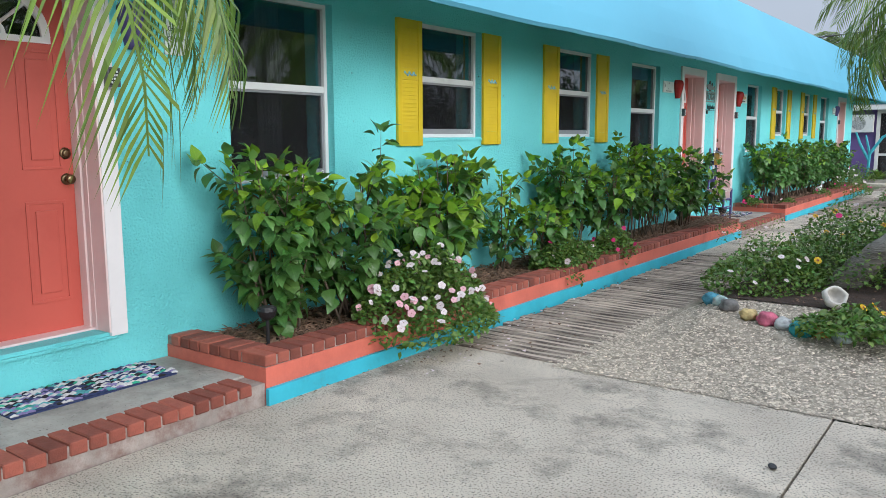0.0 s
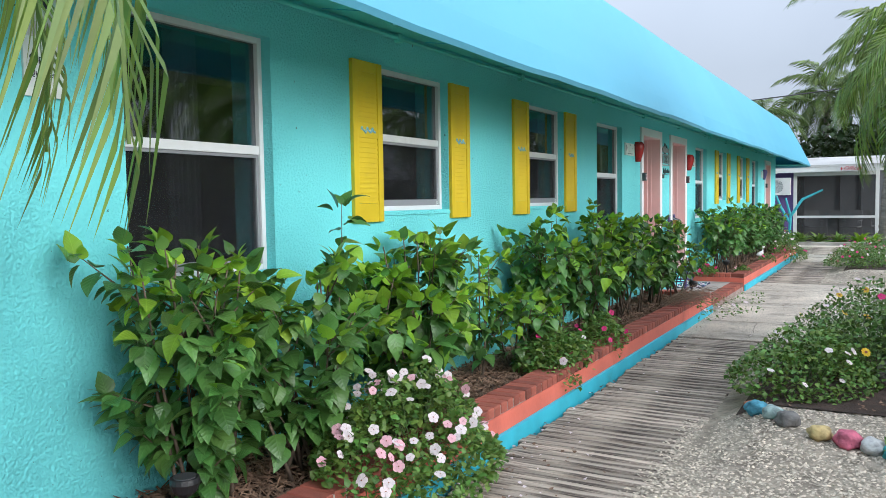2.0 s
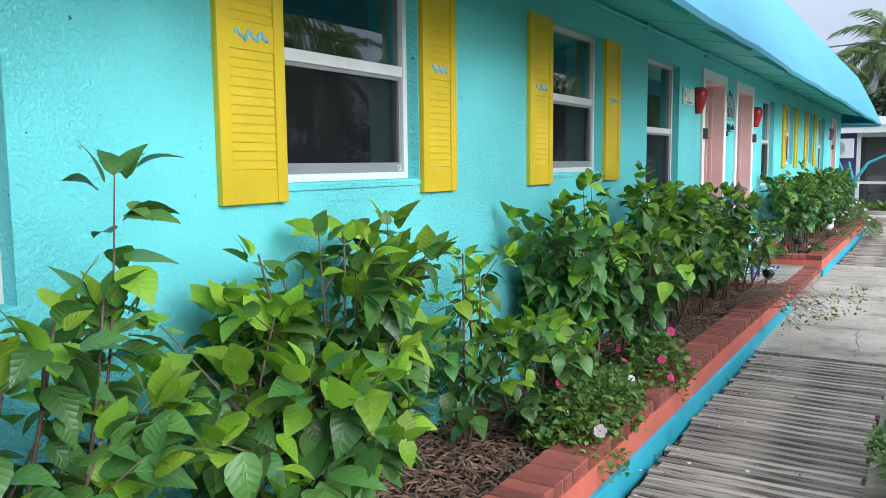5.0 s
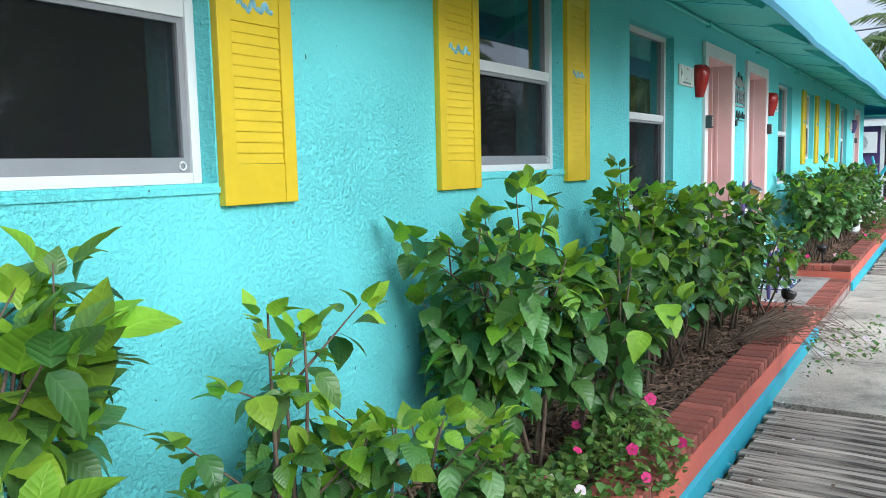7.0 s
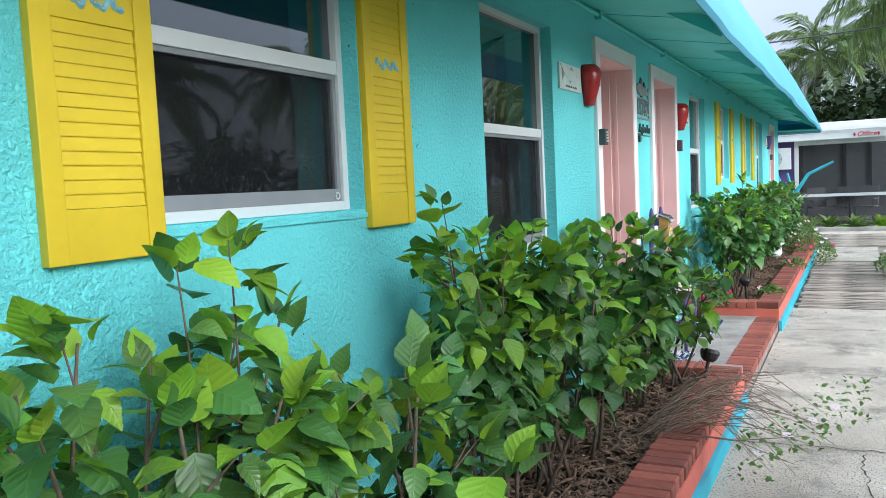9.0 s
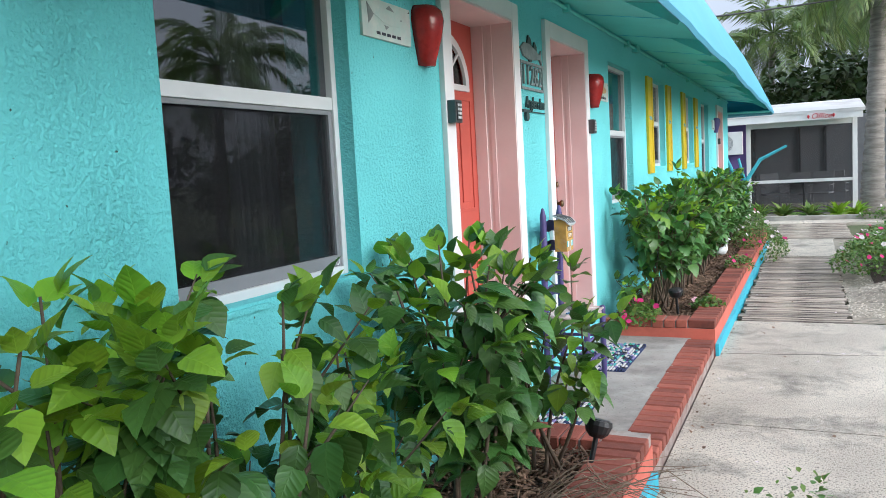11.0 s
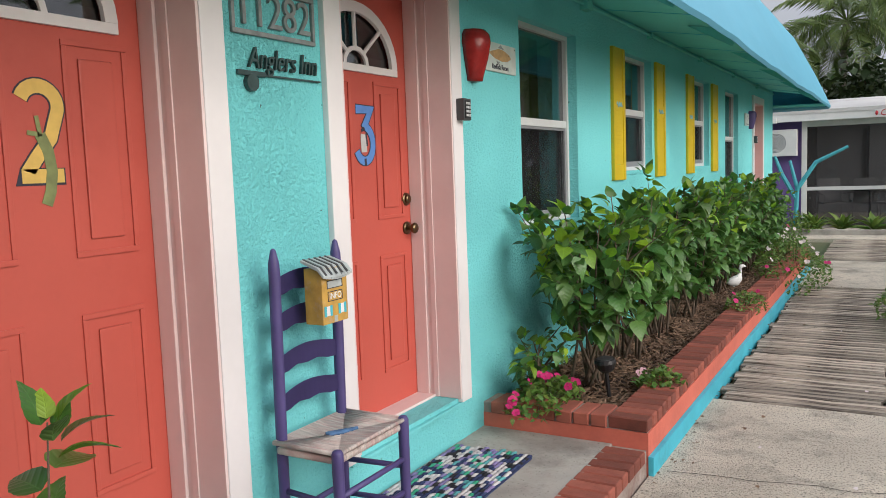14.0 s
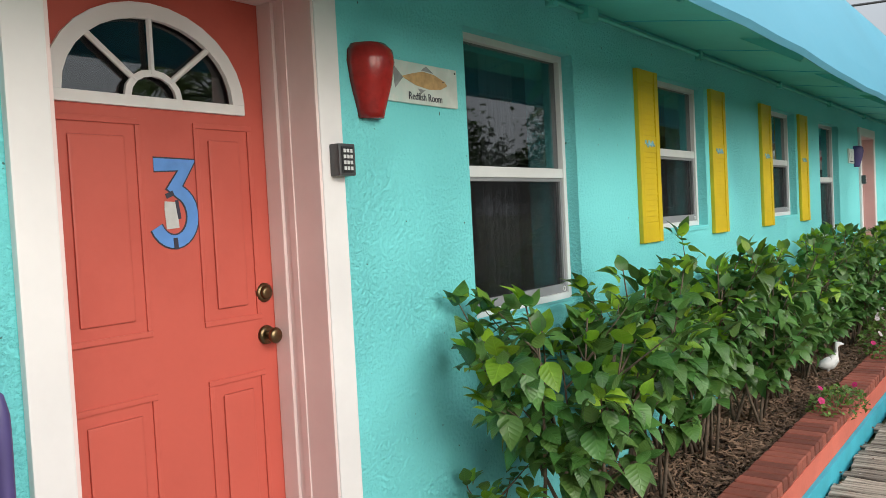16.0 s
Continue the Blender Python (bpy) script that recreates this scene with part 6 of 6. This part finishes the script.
def room_sign(y0, y1, z0, z1, words, fishmat, label):
    s = thing("room_sign", label, "sign")
    part("board", box(WX, WX + 0.014, y0, y1, z0, z1, 0.003), M_BOARDW, s)
    w, cy, cz = y1 - y0, (y0 + y1) / 2 + 0.01, z0 + (z1 - z0) * 0.60
    body = [(cy + w * 0.32 * a, cz + w * 0.075 * b) for a, b in ((-1, 0.1), (-0.6, 0.55), (-0.1, 1.0), (0.4, 0.85), (0.9, 0.2), (1.0, -0.25), (0.7, -0.8), (0.2, -1.0), (-0.4, -0.7), (-0.75, -0.25))]
    part("painted_fish", prism(body, "x", WX + 0.014, WX + 0.0155), fishmat, s)
    part("painted_tail", prism([(cy - w * 0.30, cz), (cy - w * 0.43, cz + w * 0.10), (cy - w * 0.41, cz - w * 0.10)], "x", WX + 0.014, WX + 0.0155), M_PEWTER, s)
    for q in ([(cy - w * 0.05, cz + w * 0.085), (cy + w * 0.02, cz + w * 0.125), (cy + w * 0.12, cz + w * 0.075)], [(cy - w * 0.1, cz - w * 0.08), (cy - w * 0.06, cz - w * 0.12), (cy, cz - w * 0.085)]):
        part("painted_fin", prism(q, "x", WX + 0.0142, WX + 0.016), M_PEWTER, s)
    part("painted_eye", tube([(WX + 0.0155, cy + w * 0.26, cz + w * 0.01), (WX + 0.0165, cy + w * 0.26, cz + w * 0.01)], 0.004, 8), M_NAVY, s)
    if words:
        lettering(words, 0.042, 0.0008, M_NAVY, s, WX + 0.0155, cy, z0 + 0.028, wide=0.9)
    else:
        for k in range(5):
            part("lettering_bar", box(WX + 0.014, WX + 0.0155, cy - 0.11 + k * 0.045, cy - 0.08 + k * 0.045, z0 + 0.018, z0 + 0.03), M_NAVY, s)
    for y in (y0 + 0.015, y1 - 0.015):
        part("nail", tube([(WX + 0.014, y, z1 - 0.015), (WX + 0.017, y, z1 - 0.015)], 0.004, 6), M_BLACK, s)
    return s


room_sign(14.95, 15.40, 2.10, 2.26, "Redfish Room", M_OCHREFISH, "white painted board with a redfish and the room's name")
room_sign(11.18, 11.60, 2.13, 2.29, "", M_BOARDW, "white painted board with an outlined fish")
room_sign(23.55, 23.9, 2.06, 2.24, "", M_BOARDW, "pale painted board by the far door")
cq = thing("room_sign", "tall pale board with a painted figure and the words Captains Quarters", "sign")
part("board", box(WX, WX + 0.014, 2.955, 3.13, 2.01, 2.50, 0.003), M_BOARDW, cq)
lettering("Captains", 0.042, 0.0008, M_NAVY, cq, WX + 0.0155, 3.042, 2.165, wide=0.85)
lettering("Quarters", 0.042, 0.0008, M_NAVY, cq, WX + 0.0155, 3.042, 2.105, wide=0.85)
part("painted_shape", prism(arc_pts(3.042, 2.25, 0.065, 0.07, 0, 180, 12), "x", WX + 0.014, WX + 0.0155), M_PALE, cq)
part("painted_shape", prism([(3.00, 2.37), (3.08, 2.37), (3.07, 2.44), (3.01, 2.44)], "x", WX + 0.014, WX + 0.0155), M_NAVY, cq)
part("nail", tube([(WX + 0.014, 3.042, 2.035), (WX + 0.018, 3.042, 2.035)], 0.005, 6), M_BLACK, cq)


# hairline cracks in the paving
M_GRIT = shade("dark_crack_grit", (0.06, 0.05, 0.04), 0.95, 0.3, 20, 90, 0.5)


def crack(x0, y0, x1, y1, seed, wide=0.006):
    rnd = random.Random(seed)
    n = 26
    bm = bmesh.new()
    side = Vector((y0 - y1, x1 - x0, 0)).normalized()
    row = []
    off = 0.0
    for k in range(n + 1):
        off += rnd.gauss(0, 0.012)
        p = Vector((x0, y0, 0.0045)).lerp(Vector((x1, y1, 0.0045)), k / n) + side * off
        w = wide * rnd.uniform(0.25, 1.0)
        row.append((bm.verts.new(p - side * w), bm.verts.new(p + Vector((0, 0, 0.0015))), bm.verts.new(p + side * w)))
    for a, b in zip(row, row[1:]):
        bm.faces.new((a[0], b[0], b[1], a[1]))
        bm.faces.new((a[1], b[1], b[2], a[2]))
    solid("pavement_crack", bm, M_GRIT, "thin dark crack filled with grit in the concrete", "crack", kind="structure")


crack(-3.2, 11.35, -2.1, 11.30, 701)
crack(-2.55, 11.32, -2.50, 10.10, 702, 0.004)
crack(-3.2, 14.95, -1.2, 15.15, 703, 0.004)
crack(-3.15, 1.4, -1.6, 1.9, 704, 0.004)


# ---- small things in the beds ----
def solar_lamp(x, y, z, lean=0):
    s = thing("solar_path_light", "black plastic solar path light on a stake", "garden light", at=(x, y, z))
    part("stake", tube([(0, 0, -0.06), (0, 0, 0.17)], 0.012, 8), M_BLACK, s)
    lh = part("lamp_head", tube([(0, 0, 0.17), (0, 0, 0.19), (0, 0, 0.225), (0, 0, 0.245)], [0.03, 0.05, 0.062, 0.058], 16), M_BLACK, s, smooth=False)
    part("solar_panel", tube([(0, 0, 0.245), (0, 0, 0.25)], 0.045, 16), M_DARKMETAL, lh)
    s.matrix_world = pose(x, y, z, lean, -lean * 0.6, 0)


solar_lamp(-3.62, 3.20, 0.22, 0)
solar_lamp(-3.46, 11.65, 0.22, -16)
solar_lamp(-3.62, 15.34, 0.22, 6)

for k, (nm2, x, y, col, r) in enumerate((("blue", -1.90, 6.46, (0.10, 0.36, 0.48), 0.075), ("pale_teal", -1.79, 6.33, (0.42, 0.56, 0.54), 0.065), ("grey", -1.69, 6.22, (0.20, 0.19, 0.18), 0.075), ("yellow", -1.50, 6.08, (0.66, 0.50, 0.22), 0.068),
                                         ("pink", -1.35, 6.02, (0.66, 0.16, 0.24), 0.078), ("white", -1.22, 5.97, (0.60, 0.60, 0.58), 0.070), ("turquoise", -1.09, 5.90, (0.05, 0.40, 0.42), 0.085), ("orange", -0.95, 5.93, (0.55, 0.22, 0.06), 0.075), ("rust", -1.96, 6.62, (0.42, 0.17, 0.08), 0.05), ("pale", -0.82, 5.86, (0.52, 0.6, 0.58), 0.06))):
    rnd = random.Random(500 + k)
    bm = bmesh.new()
    bmesh.ops.create_icosphere(bm, subdivisions=3, radius=1)
    for v in bm.verts:
        d = v.co.normalized()
        v.co = d * r * (1 + 0.28 * noise.noise(d * 1.7 + Vector((k * 3, 0, 0))) + 0.12 * noise.noise(d * 5 + Vector((0, k * 3, 0))))
        v.co.z *= 0.72
    mt = shade("painted_rock_" + nm2, col, 0.8, 0.3, 12, 60, 0.8, 0.008, stain=tuple(q * 0.4 for q in col), stain_at=0.6, stain_scale=14)
    ob = solid("painted_rock", bm, mt, nm2.replace("_", " ") + " painted lump of coral rock edging the bed", "rock", group="painted rocks round the bed", smooth=True)
    ob.matrix_world = pose(x, y, 0.004 + hump(x, y) + r * 0.45, 0, 0, rnd.uniform(0, 360))
M_SHELL = shade("bleached_shell", (0.66, 0.62, 0.56), 0.6, 0.15, 20, 60, 0.2)
bm = bmesh.new()
n = 18
ringo = []
for z, r in ((0.0, 0.03), (0.02, 0.075), (0.06, 0.095), (0.10, 0.085), (0.095, 0.065), (0.05, 0.07), (0.02, 0.05)):
    ringo.append([bm.verts.new((r * (1 + 0.12 * math.sin(5 * a)) * math.cos(a), r * math.sin(a), z)) for a in [2 * math.pi * k / n for k in range(n)]])
for a, b in zip(ringo, ringo[1:]):
    for k in range(n):
        bm.faces.new((a[k], a[(k + 1) % n], b[(k + 1) % n], b[k]))
bm.faces.new(list(reversed(ringo[0])))
bm.faces.new(ringo[-1])
ob = solid("conch_shell", bm, M_SHELL, "bleached white sea shell lying open on the bed", "shell", smooth=True)
ob.matrix_world = pose(-1.03, 6.62, hump(-1.03, 6.62) + 0.06, 50, 10, 30)

# white bird figure in the far planter
bm = bmesh.new()
tube_into(bm, [(0, -0.11, 0.10), (0, -0.06, 0.11), (0, 0.02, 0.12), (0, 0.08, 0.16), (0, 0.10, 0.23), (0, 0.10, 0.28), (0, 0.12, 0.31), (0, 0.15, 0.31), (0, 0.20, 0.30)], [0.008, 0.05, 0.07, 0.05, 0.022, 0.02, 0.03, 0.02, 0.004], 10)
tube_into(bm, [(0, 0, 0), (0, 0, 0.1)], 0.02, 6)
ob = solid("bird_figurine", bm, M_WHITE, "white garden bird figurine standing in the mulch", "figurine", smooth=True)
ob.matrix_world = pose(-3.68, 19.68, 0.2, 0, 0, -40) @ Matrix.Scale(0.8, 4)

# gravel pieces, fallen petals and leaf litter
def scatter(name, spots, mat, label, category):
    ob = joined(name, spots, mat)
    return tagged(ob, label, category, kind="stuff")


PEBBLE = ([(-1, -0.6, 0), (1, -0.7, 0), (0.8, 0.7, 0), (-0.9, 0.6, 0), (-0.5, -0.3, 0.6), (0.5, -0.2, 0.7), (0.2, 0.4, 0.6)], [(0, 1, 5, 4), (1, 2, 6, 5), (2, 3, 6), (3, 0, 4, 6), (4, 5, 6)])
rnd = random.Random(600)
sp = []
for k in range(26000):
    x, y = rnd.uniform(-2.32, 0.6), 4.5 + 2.2 * rnd.random() ** 1.2
    if k % 5 == 0:
        x, y = rnd.uniform(-2.4, 1.0), rnd.uniform(4.45, 6.6)
    s = rnd.uniform(0.004, 0.012)
    sp.append((PEBBLE, pose(x, y, 0.004 + hump(x, y), rnd.uniform(-25, 25), rnd.uniform(-25, 25), rnd.uniform(0, 360)) @ Matrix.Diagonal((s * rnd.uniform(0.8, 1.5), s, s * 0.8, 1))))
scatter("gravel_bits", sp, M_STONE, "loose pale shell and stone gravel", "gravel")
sp = []
for k in range(5000):
    x, y = rnd.uniform(-2.25, -0.5), rnd.uniform(16.62, 19.0)
    s = rnd.uniform(0.006, 0.014)
    sp.append((PEBBLE, pose(x, y, 0.004 + hump(x, y), rnd.uniform(-25, 25), rnd.uniform(-25, 25), rnd.uniform(0, 360)) @ Matrix.Diagonal((s * rnd.uniform(0.8, 1.5), s, s * 0.8, 1))))
scatter("gravel_bits", sp, M_STONE, "loose pale shell and stone gravel", "gravel")
sp = []
for k in range(1500):
    x, y = rnd.uniform(-2.0, 1.5), rnd.uniform(6.5, 9.8)
    s = rnd.uniform(0.01, 0.04)
    sp.append((SMALL_SHAPES[k % 4], pose(x, y, 0.022 + hump(x, y), rnd.uniform(-25, 25), rnd.uniform(-25, 25), rnd.uniform(0, 360)) @ Matrix.Diagonal((s, s, s, 1))))
scatter("leaf_litter", sp, M_CHIP, "dry brown leaf litter on the garden bed", "leaf litter")
sp, sp2 = [], []
for k in range(260):
    y = rnd.choice((rnd.gauss(4.75, 0.45), rnd.uniform(3.4, 24)))
    x = PX + 0.04 + abs(rnd.gauss(0, 0.28 if y < 6 else 0.35))
    s = rnd.uniform(0.012, 0.028)
    (sp if k % 2 else sp2).append((SMALL_SHAPES[k % 4], pose(x, y, 0.010, rnd.uniform(-20, 20), rnd.uniform(-20, 20), rnd.uniform(0, 360)) @ Matrix.Diagonal((s * 1.6, s, s, 1))))
scatter("fallen_petals", sp, M_PETAL_W, "fallen white petals on the walk", "petals")
for k in range(260):
    y = rnd.uniform(3.0, 24)
    x = PX + 0.035 + abs(rnd.gauss(0, 0.06))
    s = rnd.uniform(0.012, 0.03)
    sp2.append((SMALL_SHAPES[k % 4], pose(x, y, 0.010, rnd.uniform(-20, 20), rnd.uniform(-20, 20), rnd.uniform(0, 360)) @ Matrix.Diagonal((s, s, s, 1))))
scatter("leaf_litter", sp2, M_CHIP, "brown leaf litter along the foot of the planter", "leaf litter")
bm = bmesh.new()
bmesh.ops.create_icosphere(bm, subdivisions=2, radius=0.021)
for v in bm.verts:
    v.co *= 1 + 0.4 * noise.noise(v.co * 40)
    v.co.z *= 0.6
ob = solid("seed_pod", bm, M_BLACK, "small dark seed pod on the concrete", "seed pod")
ob.location = (-0.72, 3.62, 0.015)
